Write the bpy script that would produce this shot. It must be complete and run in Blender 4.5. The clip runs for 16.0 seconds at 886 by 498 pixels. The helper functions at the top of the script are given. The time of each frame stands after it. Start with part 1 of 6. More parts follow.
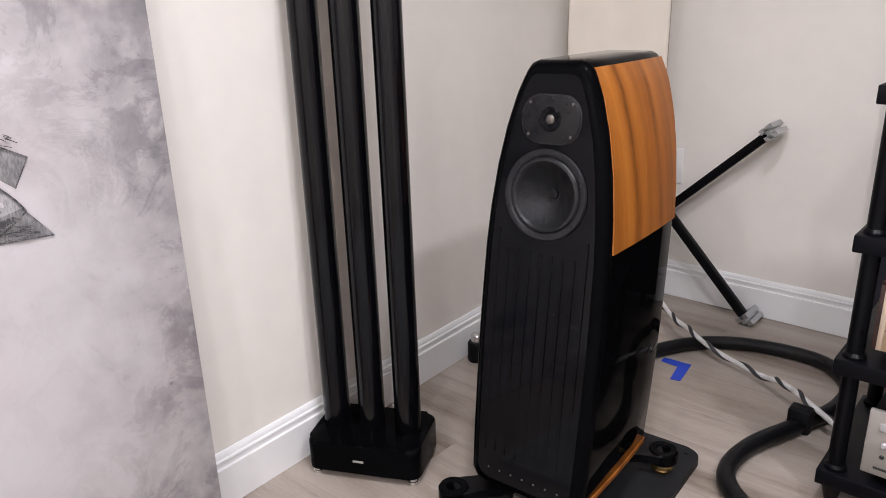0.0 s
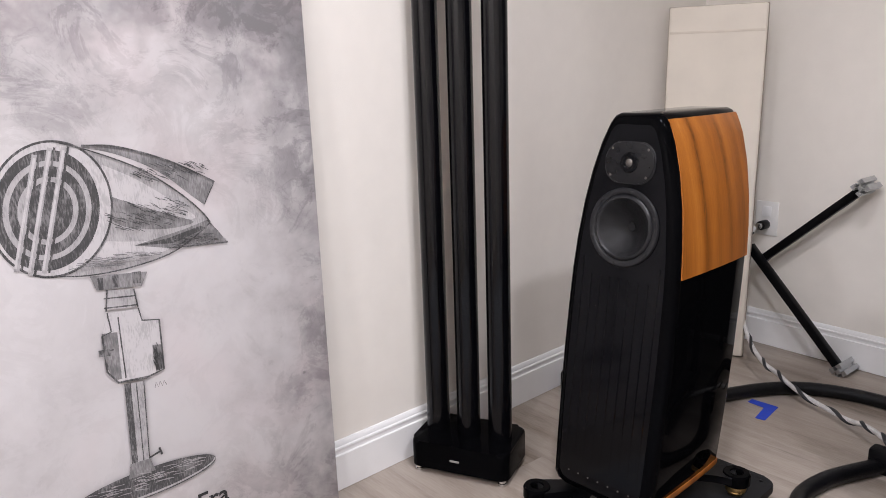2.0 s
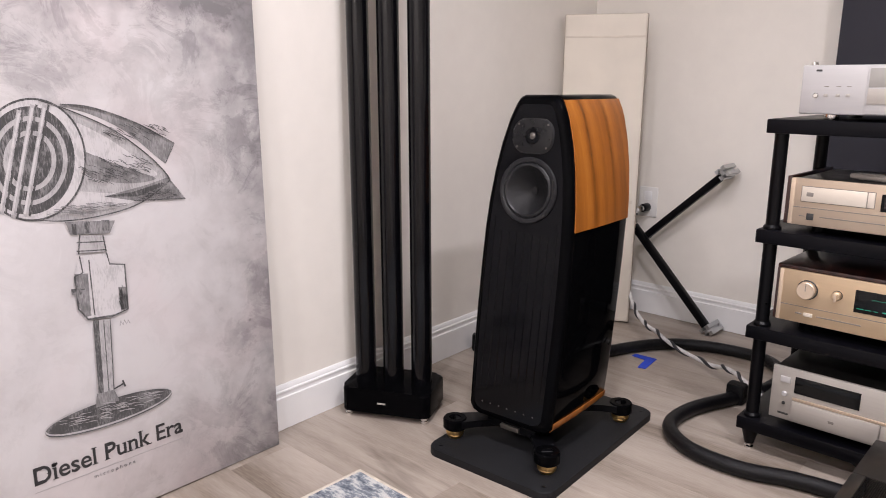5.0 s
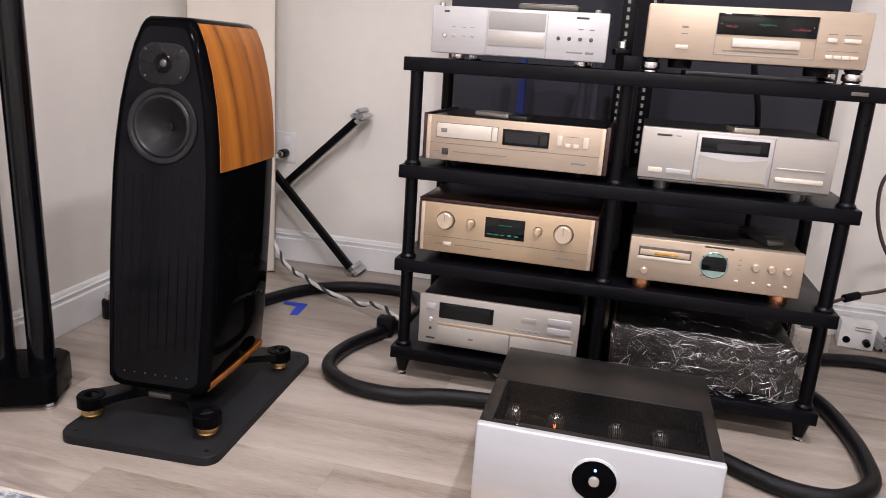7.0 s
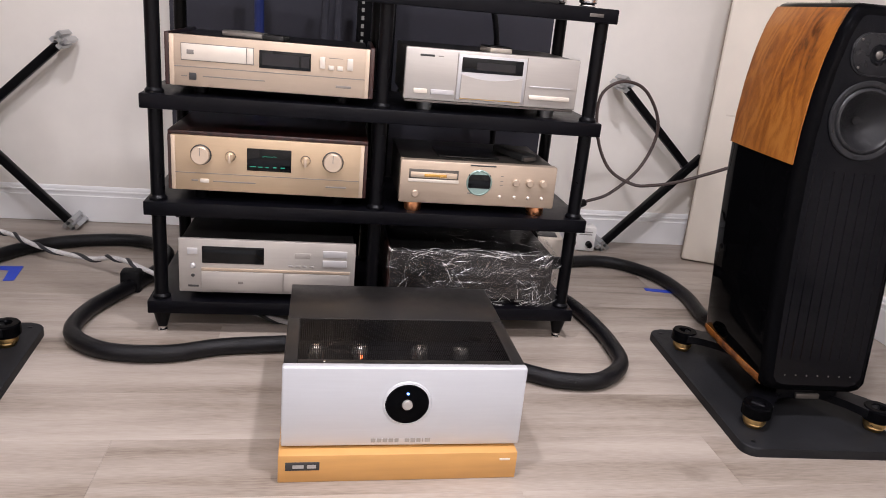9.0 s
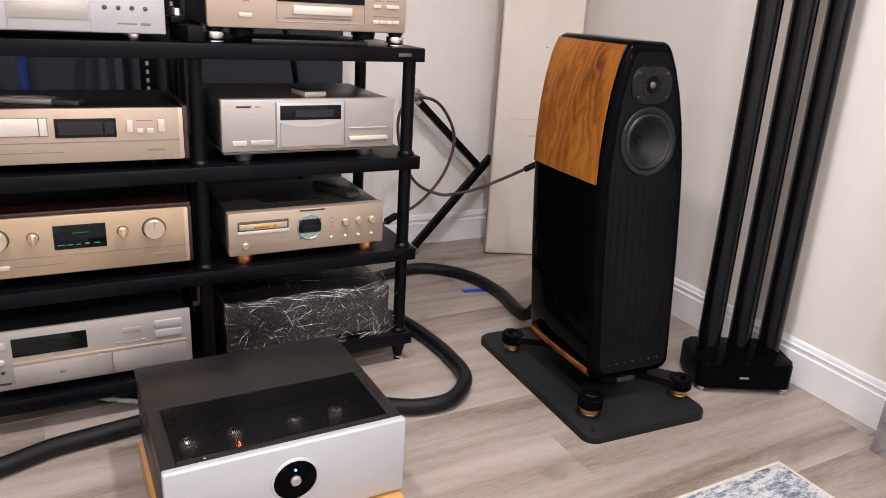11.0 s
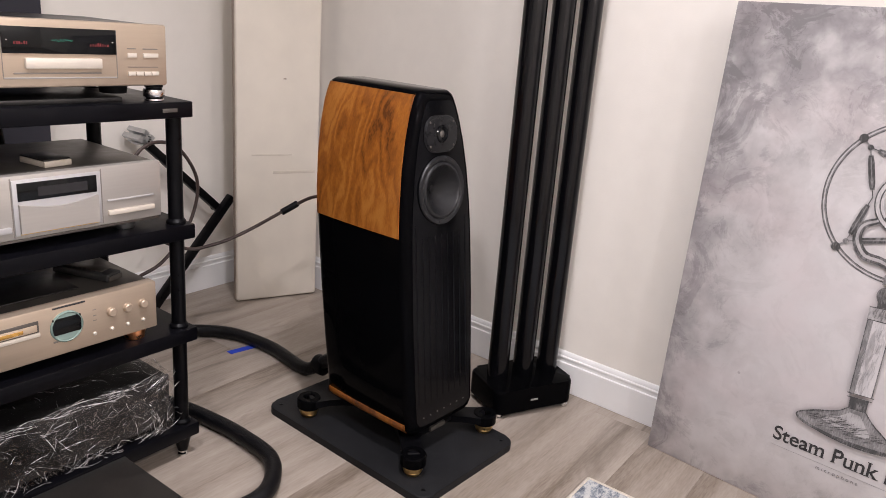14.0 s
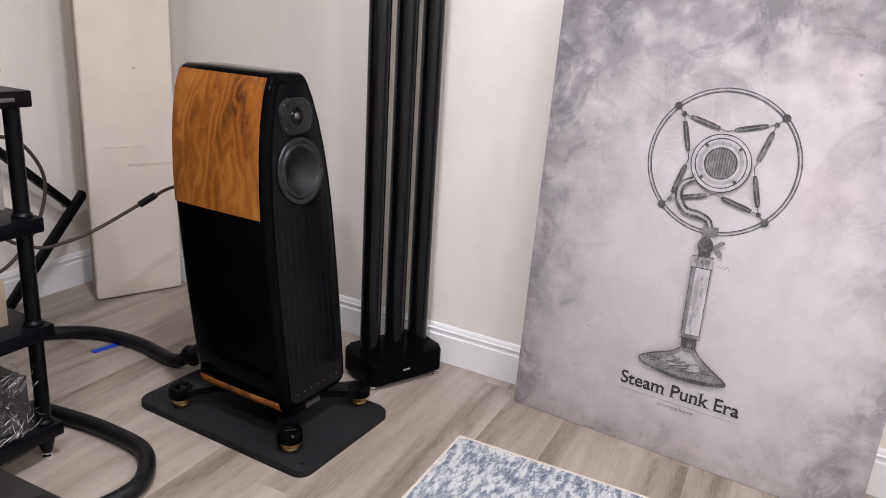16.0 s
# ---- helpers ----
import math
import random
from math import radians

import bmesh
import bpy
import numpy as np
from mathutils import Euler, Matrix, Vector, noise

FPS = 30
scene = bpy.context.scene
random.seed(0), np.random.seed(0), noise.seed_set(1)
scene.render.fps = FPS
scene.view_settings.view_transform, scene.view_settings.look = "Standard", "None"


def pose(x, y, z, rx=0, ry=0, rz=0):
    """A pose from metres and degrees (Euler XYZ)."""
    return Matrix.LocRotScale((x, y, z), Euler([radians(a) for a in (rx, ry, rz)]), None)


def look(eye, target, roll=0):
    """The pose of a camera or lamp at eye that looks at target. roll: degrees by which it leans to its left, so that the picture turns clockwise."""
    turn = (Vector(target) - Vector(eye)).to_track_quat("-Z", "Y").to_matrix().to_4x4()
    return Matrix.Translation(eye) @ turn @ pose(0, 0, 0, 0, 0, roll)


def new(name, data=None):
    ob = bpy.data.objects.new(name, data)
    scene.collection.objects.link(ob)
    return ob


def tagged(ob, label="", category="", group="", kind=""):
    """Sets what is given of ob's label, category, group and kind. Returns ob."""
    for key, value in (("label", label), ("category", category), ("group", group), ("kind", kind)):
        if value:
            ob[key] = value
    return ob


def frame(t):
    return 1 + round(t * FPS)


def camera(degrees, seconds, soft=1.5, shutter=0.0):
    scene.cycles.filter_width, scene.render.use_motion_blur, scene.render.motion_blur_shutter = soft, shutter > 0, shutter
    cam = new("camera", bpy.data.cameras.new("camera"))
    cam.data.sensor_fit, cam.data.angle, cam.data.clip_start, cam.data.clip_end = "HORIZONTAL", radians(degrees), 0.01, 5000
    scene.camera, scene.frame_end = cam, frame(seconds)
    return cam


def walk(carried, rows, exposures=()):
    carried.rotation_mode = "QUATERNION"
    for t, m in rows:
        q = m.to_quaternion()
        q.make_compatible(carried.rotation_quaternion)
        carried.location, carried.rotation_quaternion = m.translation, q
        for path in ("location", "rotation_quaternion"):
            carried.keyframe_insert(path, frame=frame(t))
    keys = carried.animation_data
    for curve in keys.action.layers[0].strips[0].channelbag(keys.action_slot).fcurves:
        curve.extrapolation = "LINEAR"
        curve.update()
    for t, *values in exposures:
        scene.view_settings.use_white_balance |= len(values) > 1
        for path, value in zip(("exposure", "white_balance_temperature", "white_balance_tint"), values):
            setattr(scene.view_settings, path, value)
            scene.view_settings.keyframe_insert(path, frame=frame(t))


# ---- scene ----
cam = camera(62.7, 16.0, soft=0.65, shutter=0.12)
PATH = [
    (0, (0.2655, -1.481, 1.0175), (-0.997, -0.0645, 0.3855), -1.4),
    (0.5, (0.31, -1.531, 1.0295), (-1.0095, -0.152, 0.431), -1.5),
    (1, (0.3555, -1.5755, 1.0335), (-1.025, -0.239, 0.4785), -1.45),
    (1.5, (0.4185, -1.607, 1.032), (-1.026, -0.321, 0.523), -1.4),
    (2, (0.4715, -1.6405, 1.0105), (-1.036, -0.412, 0.545), -1.4),
    (2.5, (0.5075, -1.6795, 0.9925), (-1.0565, -0.5115, 0.5595), -1.3),
    (3, (0.524, -1.731, 0.978), (-1.0645, -0.5885, 0.565), -1.2),
    (5.3, (0.641, -1.876, 0.948), (-0.591, -0.368, 0.493), 0.9),
    (5.5, (0.643, -1.878, 0.946), (-0.512, -0.312, 0.483), 1.3),
    (6, (0.63, -1.869, 0.933), (-0.301, -0.165, 0.454), 2.3),
    (6.5, (0.598, -1.846, 0.914), (-0.095, -0.037, 0.416), 3.2),
    (7, (0.547, -1.818, 0.884), (0.096, 0.061, 0.366), 3.7),
    (7.5, (0.515, -1.768, 0.87), (0.288, 0.142, 0.324), 4.3),
    (8, (0.491, -1.744, 0.849), (0.465, 0.171, 0.273), 4.7),
    (8.5, (0.449, -1.748, 0.843), (0.608, 0.151, 0.234), 5.1),
    (9, (0.399, -1.763, 0.84), (0.732, 0.106, 0.213), 5.3),
    (9.2, (0.385, -1.767, 0.841), (0.785, 0.089, 0.212), 5.3),
    (11.3, (0.225, -1.675, 1.005), (1.21, -0.055, 0.368), 4.3),
    (11.5, (0.217, -1.663, 1.0), (1.245, -0.064, 0.381), 5.0),
    (12, (0.194, -1.598, 1.051), (1.332, -0.072, 0.438), 5.0),
    (12.5, (0.195, -1.529, 1.076), (1.445, -0.09, 0.469), 4.9),
    (13, (0.199, -1.478, 1.079), (1.561, -0.141, 0.481), 5.1),
    (13.5, (0.161, -1.415, 1.081), (1.629, -0.195, 0.484), 5.0),
    (14, (0.125, -1.386, 1.079), (1.684, -0.283, 0.484), 4.9),
    (14.5, (0.107, -1.38, 1.082), (1.736, -0.385, 0.484), 4.8),
    (15, (0.102, -1.388, 1.084), (1.777, -0.476, 0.482), 4.6),
    (15.5, (0.101, -1.411, 1.077), (1.808, -0.563, 0.473), 4.5),
    (16, (0.08, -1.462, 1.071), (1.806, -0.649, 0.472), 4.2),
]
walk(cam, [(t, look(eye, target, roll)) for t, eye, target, roll in PATH],
     [(0.0, 0.0, 6130, 7), (3.0, -0.14, 6160, 7), (5.5, 0.0, 6380, 10), (7.5, 0.04, 6280, 10), (9.0, 0.12, 6220, 10), (11.5, -0.02, 6430, 10), (13.0, -0.08, 6580, 10), (14.5, -0.13, 6280, 8), (16.0, -0.14, 6080, 7)])

# ---------------------------------------------------------------- light
world = bpy.data.worlds.new("world")
scene.world = world
world.use_nodes = True
world.node_tree.nodes["Background"].inputs[0].default_value = (0.9, 0.93, 1.0, 1)
world.node_tree.nodes["Background"].inputs[1].default_value = 0.05
CEILING = 2.45
# Unseen lamps: front pair set by shadow directions, rear pair added as fill.
LAMPS = [(0.98, -0.84, 24.0), (0.05, -0.95, 20.0), (1.0, -3.0, 31.0), (0.1, -3.0, 31.0)]
for lx, ly, watts in LAMPS:
    ld = bpy.data.lights.new("unseen_ceiling_lamp", "AREA")
    ld.shape, ld.size, ld.energy, ld.color = "DISK", 0.15, watts, (1.0, 0.928, 0.966)
    ld.spread = radians(150 if ly > -2 else 180)
    lo = new("unseen_ceiling_lamp", ld)
    lo.matrix_world = pose(lx, ly, CEILING - 0.012)


# ---------------------------------------------------------------- materials
def mat(name, col, rough=0.5, metal=0.0, var=0.12, scale=30.0, bump=0.0, bscale=200.0, coat=0.0, rvar=0.08, stretch=(1, 1, 1), col2=None, spec=0.5):
    """A surface with variation at two scales: broad stains and fine grain, with fine relief."""
    m = bpy.data.materials.new(name)
    m.use_nodes = True
    nt = m.node_tree
    n, l = nt.nodes, nt.links
    p = n["Principled BSDF"]
    p.inputs["Metallic"].default_value = metal
    p.inputs["Coat Weight"].default_value = coat
    p.inputs["Coat Roughness"].default_value = 0.03
    p.inputs["Specular IOR Level"].default_value = spec
    tc = n.new("ShaderNodeTexCoord")
    mp = n.new("ShaderNodeMapping")
    mp.inputs["Scale"].default_value = stretch
    l.new(tc.outputs["Object"], mp.inputs[0])
    big = n.new("ShaderNodeTexNoise")
    big.inputs["Scale"].default_value = scale * 0.15
    big.inputs["Detail"].default_value = 4
    fine = n.new("ShaderNodeTexNoise")
    fine.inputs["Scale"].default_value = scale
    fine.inputs["Detail"].default_value = 6
    for t in (big, fine):
        l.new(mp.outputs[0], t.inputs["Vector"])
    add = n.new("ShaderNodeMath")
    add.operation = "ADD"
    l.new(big.outputs[0], add.inputs[0])
    l.new(fine.outputs[0], add.inputs[1])
    mr = n.new("ShaderNodeMapRange")
    mr.inputs["From Min"].default_value, mr.inputs["From Max"].default_value = 0.65, 1.35
    l.new(add.outputs[0], mr.inputs["Value"])
    mix = n.new("ShaderNodeMix")
    mix.data_type = "RGBA"
    c2 = col2 or tuple(c * (1 - var) for c in col)
    mix.inputs["A"].default_value = (*c2, 1)
    mix.inputs["B"].default_value = (*(col if col2 else tuple(min(1, c * (1 + var)) for c in col)), 1)
    l.new(mr.outputs[0], mix.inputs["Factor"])
    l.new(mix.outputs["Result"], p.inputs["Base Color"])
    rr = n.new("ShaderNodeMapRange")
    rr.inputs["To Min"].default_value, rr.inputs["To Max"].default_value = max(0.0, rough - rvar), min(1.0, rough + rvar)
    l.new(mr.outputs[0], rr.inputs["Value"])
    l.new(rr.outputs[0], p.inputs["Roughness"])
    if bump:
        bt = n.new("ShaderNodeTexNoise")
        bt.inputs["Scale"].default_value, bt.inputs["Detail"].default_value = bscale, 3
        l.new(mp.outputs[0], bt.inputs["Vector"])
        b = n.new("ShaderNodeBump")
        b.inputs["Strength"].default_value, b.inputs["Distance"].default_value = bump, 0.002
        l.new(bt.outputs[0], b.inputs["Height"])
        l.new(b.outputs[0], p.inputs["Normal"])
    return m


def ramp(nt, fac, stops):
    r = nt.nodes.new("ShaderNodeValToRGB")
    while len(r.color_ramp.elements) < len(stops):
        r.color_ramp.elements.new(0.5)
    for e, (pos, c) in zip(r.color_ramp.elements, stops):
        e.position, e.color = pos, (*c, 1)
    nt.links.new(fac, r.inputs[0])
    return r.outputs[0]


def wood(name, stops, wave=9.0, distort=6.0, stretch=(1, 1, 0.12), rough=0.22, coat=0.6, direction="X", per_piece=False, bump=0.0, band=0.4, knots=0.0, pores=0.35):
    """Timber: distorted growth bands along one axis, with fine pores over them."""
    m = bpy.data.materials.new(name)
    m.use_nodes = True
    nt = m.node_tree
    n, l = nt.nodes, nt.links
    p = n["Principled BSDF"]
    tc = n.new("ShaderNodeTexCoord")
    mp = n.new("ShaderNodeMapping")
    mp.inputs["Scale"].default_value = stretch
    l.new(tc.outputs["Object"], mp.inputs[0])
    if per_piece:
        oi = n.new("ShaderNodeObjectInfo")
        sc = n.new("ShaderNodeVectorMath")
        sc.operation = "SCALE"
        sc.inputs[0].default_value = (13.0, 29.0, 7.0)
        l.new(oi.outputs["Random"], sc.inputs["Scale"])
        l.new(sc.outputs[0], mp.inputs["Location"])
    w = n.new("ShaderNodeTexWave")
    w.wave_type, w.bands_direction = "BANDS", direction
    w.inputs["Scale"].default_value, w.inputs["Distortion"].default_value = wave, distort
    w.inputs["Detail"].default_value, w.inputs["Detail Scale"].default_value = 3, 1.2
    l.new(mp.outputs[0], w.inputs["Vector"])
    fine = n.new("ShaderNodeTexNoise")
    fine.inputs["Scale"].default_value, fine.inputs["Detail"].default_value = 160, 4
    l.new(mp.outputs[0], fine.inputs["Vector"])
    broad = n.new("ShaderNodeTexNoise")
    broad.inputs["Scale"].default_value, broad.inputs["Detail"].default_value = 5, 5
    l.new(mp.outputs[0], broad.inputs["Vector"])
    a = n.new("ShaderNodeMath")
    a.operation = "MULTIPLY_ADD"
    l.new(w.outputs[1], a.inputs[0])
    a.inputs[1].default_value = band
    l.new(broad.outputs[0], a.inputs[2])
    b = n.new("ShaderNodeMath")
    b.operation = "MULTIPLY_ADD"
    l.new(fine.outputs[0], b.inputs[0])
    b.inputs[1].default_value = pores
    l.new(a.outputs[0], b.inputs[2])
    fac = b.outputs[0]
    if per_piece:
        c = n.new("ShaderNodeMath")
        c.operation = "MULTIPLY_ADD"
        l.new(oi.outputs["Random"], c.inputs[0])
        c.inputs[1].default_value = 0.05
        l.new(fac, c.inputs[2])
        fac = c.outputs[0]
    col = ramp(nt, fac, stops)
    if knots:
        kn = n.new("ShaderNodeTexNoise")
        kn.inputs["Scale"].default_value, kn.inputs["Detail"].default_value, kn.inputs["Distortion"].default_value = 9.0, 5, 1.2
        l.new(mp.outputs[0], kn.inputs["Vector"])
        km = n.new("ShaderNodeMapRange")
        km.inputs["From Min"].default_value, km.inputs["From Max"].default_value, km.inputs["To Max"].default_value = 0.60, 0.74, knots
        l.new(kn.outputs[0], km.inputs["Value"])
        kx = n.new("ShaderNodeMix")
        kx.data_type = "RGBA"
        l.new(km.outputs[0], kx.inputs["Factor"])
        l.new(col, kx.inputs["A"])
        kx.inputs["B"].default_value = (0.10, 0.078, 0.06, 1)
        col = kx.outputs["Result"]
    l.new(col, p.inputs["Base Color"])
    p.inputs["Roughness"].default_value = rough
    p.inputs["Coat Weight"].default_value = coat
    p.inputs["Coat Roughness"].default_value = 0.06
    if bump:
        bp = n.new("ShaderNodeBump")
        bp.inputs["Strength"].default_value, bp.inputs["Distance"].default_value = bump, 0.002
        l.new(fac, bp.inputs["Height"])
        l.new(bp.outputs[0], p.inputs["Normal"])
    return m


def glow(name, col, strength):
    m = bpy.data.materials.new(name)
    m.use_nodes = True
    p = m.node_tree.nodes["Principled BSDF"]
    p.inputs["Base Color"].default_value = (*[c * 0.2 for c in col], 1)
    p.inputs["Emission Color"].default_value = (*col, 1)
    p.inputs["Emission Strength"].default_value = strength
    return m


WALL = mat("wall_paint", (0.83, 0.792, 0.735), 0.75, var=0.025, scale=18, bump=0.12, bscale=350, spec=0.25)
CEIL = mat("ceiling_paint", (0.82, 0.81, 0.79), 0.85, var=0.02, scale=14, bump=0.1, bscale=250, spec=0.2)
TRIM = mat("trim_paint", (0.84, 0.84, 0.84), 0.35, var=0.02, scale=20, bump=0.03)
PLANK = wood("laminate_plank", [(0.46, (0.155, 0.121, 0.092)), (0.60, (0.265, 0.222, 0.183)), (0.78, (0.355, 0.306, 0.262)), (1.02, (0.43, 0.376, 0.328))],
             wave=3.4, distort=11, stretch=(0.20, 1.6, 1), rough=0.4, coat=0.0, direction="Y", per_piece=True, bump=0.06, band=0.06, knots=0.65, pores=0.28)
SUB = mat("underlay", (0.10, 0.09, 0.08), 0.9)
GLOSS = mat("piano_black_lacquer", (0.0018, 0.0018, 0.0022), 0.045, var=0.2, scale=8, coat=0.0, rvar=0.02, spec=0.025)
BAFFLE = mat("black_baffle_lacquer", (0.0024, 0.0025, 0.0033), 0.11, var=0.2, scale=12, rvar=0.03, spec=0.17)
FLANGE = mat("satin_black_flange", (0.0105, 0.0105, 0.0120), 0.36, var=0.2, scale=60, spec=0.35)
PLATE = mat("semi_matte_black_plate", (0.0060, 0.0060, 0.0070), 0.30, var=0.2, scale=60, spec=0.30)
SATIN = mat("satin_black_metal", (0.0026, 0.0026, 0.0034), 0.32, spec=0.13, var=0.25, scale=40, bump=0.05, bscale=500)
SHELF = mat("black_shelf_board", (0.0028, 0.0028, 0.0042), 0.36, spec=0.13, var=0.3, scale=25, bump=0.06, bscale=600)
MATTE = mat("matte_black_rubber", (0.0032, 0.0032, 0.004), 0.5, spec=0.14, var=0.3, scale=60, bump=0.25, bscale=700)
SLATE = mat("black_slate_platform", (0.0115, 0.0118, 0.0132), 0.55, spec=0.17, var=0.25, scale=50, bump=0.3, bscale=420)
TUBE = mat("black_lacquered_tube", (0.0022, 0.0022, 0.003), 0.13, spec=0.26, var=0.25, scale=18, bump=0.03)
CONE = mat("woofer_weave", (0.008, 0.008, 0.009), 0.36, spec=0.28, var=0.5, scale=400, bump=0.6, bscale=900)
CHROME = mat("polished_steel", (0.72, 0.71, 0.70), 0.2, 1.0, var=0.1, scale=60)
BRASS = mat("aged_brass", (0.55, 0.38, 0.16), 0.32, 1.0, var=0.2, scale=90)
COPPER = mat("copper", (0.80, 0.36, 0.17), 0.3, 1.0, var=0.15, scale=90)
ALU = mat("extruded_aluminium", (0.52, 0.53, 0.54), 0.38, 1.0, var=0.12, scale=70, bump=0.05)
GOLD = mat("champagne_aluminium", (0.52, 0.395, 0.262), 0.36, 0.6, var=0.05, scale=200, stretch=(0.05, 1, 1), bump=0.04, bscale=300)
CHAMP = mat("pale_champagne_aluminium", (0.48, 0.388, 0.298), 0.4, 0.55, var=0.05, scale=200, stretch=(0.05, 1, 1), bump=0.04, bscale=300)
SILV = mat("brushed_silver_aluminium", (0.43, 0.405, 0.375), 0.4, 0.5, var=0.05, scale=220, stretch=(0.05, 1, 1), bump=0.05, bscale=300)
FROST = mat("frosted_silver_aluminium", (0.52, 0.53, 0.55), 0.42, 0.3, var=0.04, scale=200, stretch=(0.05, 1, 1), bump=0.04)
WHITEALU = mat("bright_silver_aluminium", (0.49, 0.485, 0.49), 0.4, 0.4, var=0.04, scale=200, stretch=(0.05, 1, 1), bump=0.04)
CASE = mat("dark_case_steel", (0.013, 0.012, 0.0115), 0.36, 0.15, var=0.2, scale=40, bump=0.05, bscale=600)
CASE2 = mat("grey_bronze_case_steel", (0.13, 0.118, 0.105), 0.4, 0.6, var=0.12, scale=40, bump=0.05, bscale=600)
ROSEW = wood("rosewood_side", [(0.4, (0.006, 0.003, 0.003)), (0.8, (0.020, 0.007, 0.006)), (1.1, (0.035, 0.012, 0.009))], rough=0.3, coat=0.2)
WALNUTL = wood("striped_cherry_veneer", [(0.50, (0.105, 0.032, 0.006)), (0.60, (0.250, 0.080, 0.010)), (0.74, (0.345, 0.112, 0.014)), (0.88, (0.42, 0.150, 0.021)), (1.0, (0.50, 0.225, 0.055))],
               wave=1.3, distort=3.0, stretch=(1, 4.2, 0.015), direction="Y", band=0.12, rough=0.34, coat=0.12)
WALNUTR = wood("flame_figured_veneer", [(0.52, (0.085, 0.026, 0.005)), (0.64, (0.190, 0.060, 0.009)), (0.80, (0.275, 0.090, 0.012)), (1.0, (0.37, 0.145, 0.026))],
               wave=4.0, distort=30.0, stretch=(1, 1.8, 0.65), direction="Y", band=0.19, rough=0.34, coat=0.12)
SCREEN = mat("dark_grey_fabric", (0.028, 0.028, 0.038), 0.85, var=0.15, scale=60, bump=0.2, bscale=900)
DGLASS = mat("dark_display_glass", (0.004, 0.0045, 0.005), 0.07, var=0.1, coat=0.0, rvar=0.02, spec=0.25)
BTN = mat("pale_button", (0.66, 0.60, 0.52), 0.35, 0.3, var=0.04)
KNOB = mat("rosy_champagne_knob", (0.60, 0.485, 0.37), 0.34, 0.5, var=0.04, scale=120)
INKG = mat("grey_marking_and_shadow", (0.20, 0.18, 0.16), 0.6, var=0.1)
DARKMARK = mat("dark_marking_and_shade", (0.03, 0.03, 0.03), 0.5, var=0.1)
LINEN = mat("raw_cream_fabric", (0.76, 0.70, 0.61), 0.9, var=0.08, scale=7, bump=0.35, bscale=900)
LINENFOLD = mat("smudge_and_fold_shade_fabric", (0.685, 0.62, 0.53), 0.9, var=0.12, scale=20, bump=0.3, bscale=700)
NAVY = mat("dark_blue_cable", (0.008, 0.02, 0.12), 0.5, var=0.15)
LINENEDGE = mat("greyed_fabric_edge", (0.36, 0.30, 0.25), 0.9, var=0.15, scale=30, bump=0.3, bscale=700)
HOSE = mat("black_braided_sleeve", (0.0032, 0.0032, 0.0042), 0.34, spec=0.24, var=0.3, scale=300, bump=0.5, bscale=900)
BLUE = mat("blue_tape", (0.015, 0.05, 0.45), 0.55, var=0.12, scale=60, bump=0.1)
BROWNC = mat("brown_rubber_cord", (0.045, 0.028, 0.024), 0.45, var=0.2, scale=80)
PLASTICW = mat("white_plastic", (0.78, 0.77, 0.75), 0.4, var=0.03, scale=40)
BASEWOOD = mat("honey_varnished_board", (0.50, 0.265, 0.08), 0.4, var=0.15, scale=60, stretch=(0.1, 1, 1), coat=0.2)
GREYP = mat("grey_plastic", (0.30, 0.29, 0.27), 0.45, var=0.1)
GREEN = glow("green_readout", (0.05, 0.75, 0.5), 0.16)
RED = glow("red_readout", (0.6, 0.03, 0.04), 0.022)
DIMGLASS = mat("unlit_readout_glass", (0.020, 0.019, 0.021), 0.12, var=0.2, scale=40, spec=0.3)
BLUELED = glow("blue_led", (0.15, 0.3, 1.0), 9.0)
ORANGE = glow("orange_glow", (1.0, 0.16, 0.05), 3.0)
AMBER = mat("amber_tray", (0.70, 0.40, 0.10), 0.25, 0.6, var=0.2, scale=60)
TEAL = mat("pale_green_glass_ring", (0.25, 0.35, 0.31), 0.15, 0.2, var=0.15, coat=0.5)
BULB = mat("dim_tube_glass", (0.30, 0.29, 0.27), 0.12, 0.7, var=0.2, coat=0.5)


# ---------------------------------------------------------------- mesh helpers
def link(name, bm, material, smooth=35):
    bmesh.ops.recalc_face_normals(bm, faces=bm.faces[:])
    me = bpy.data.meshes.new(name)
    bm.to_mesh(me)
    bm.free()
    me.materials.append(material)
    if smooth:
        me.shade_smooth()
        me.set_sharp_from_angle(angle=radians(smooth))
    return new(name, me)


def part(name, bm, material, parent, label="", smooth=35):
    ob = link(name, bm, material, smooth)
    ob.parent = parent
    if label:
        ob["label"] = label
    return ob


def thing(name, label, category, m=None, group="", kind=""):
    ob = new(name)
    ob.empty_display_size = 0.05
    if m is not None:
        ob.matrix_basis = m
    return tagged(ob, label, category, group, kind)


def box(x0, x1, y0, y1, z0, z1, bev=0.002, seg=2, bm=None):
    bm = bm or bmesh.new()
    r = bmesh.ops.create_cube(bm, size=1.0)
    vs = r["verts"]
    for v in vs:
        v.co = Vector(((x0 + x1) / 2 + v.co.x * (x1 - x0), (y0 + y1) / 2 + v.co.y * (y1 - y0), (z0 + z1) / 2 + v.co.z * (z1 - z0)))
    if bev:
        es = list({e for v in vs for e in v.link_edges})
        bmesh.ops.bevel(bm, geom=es, offset=bev, segments=seg, profile=0.5, affect="EDGES")
    return bm


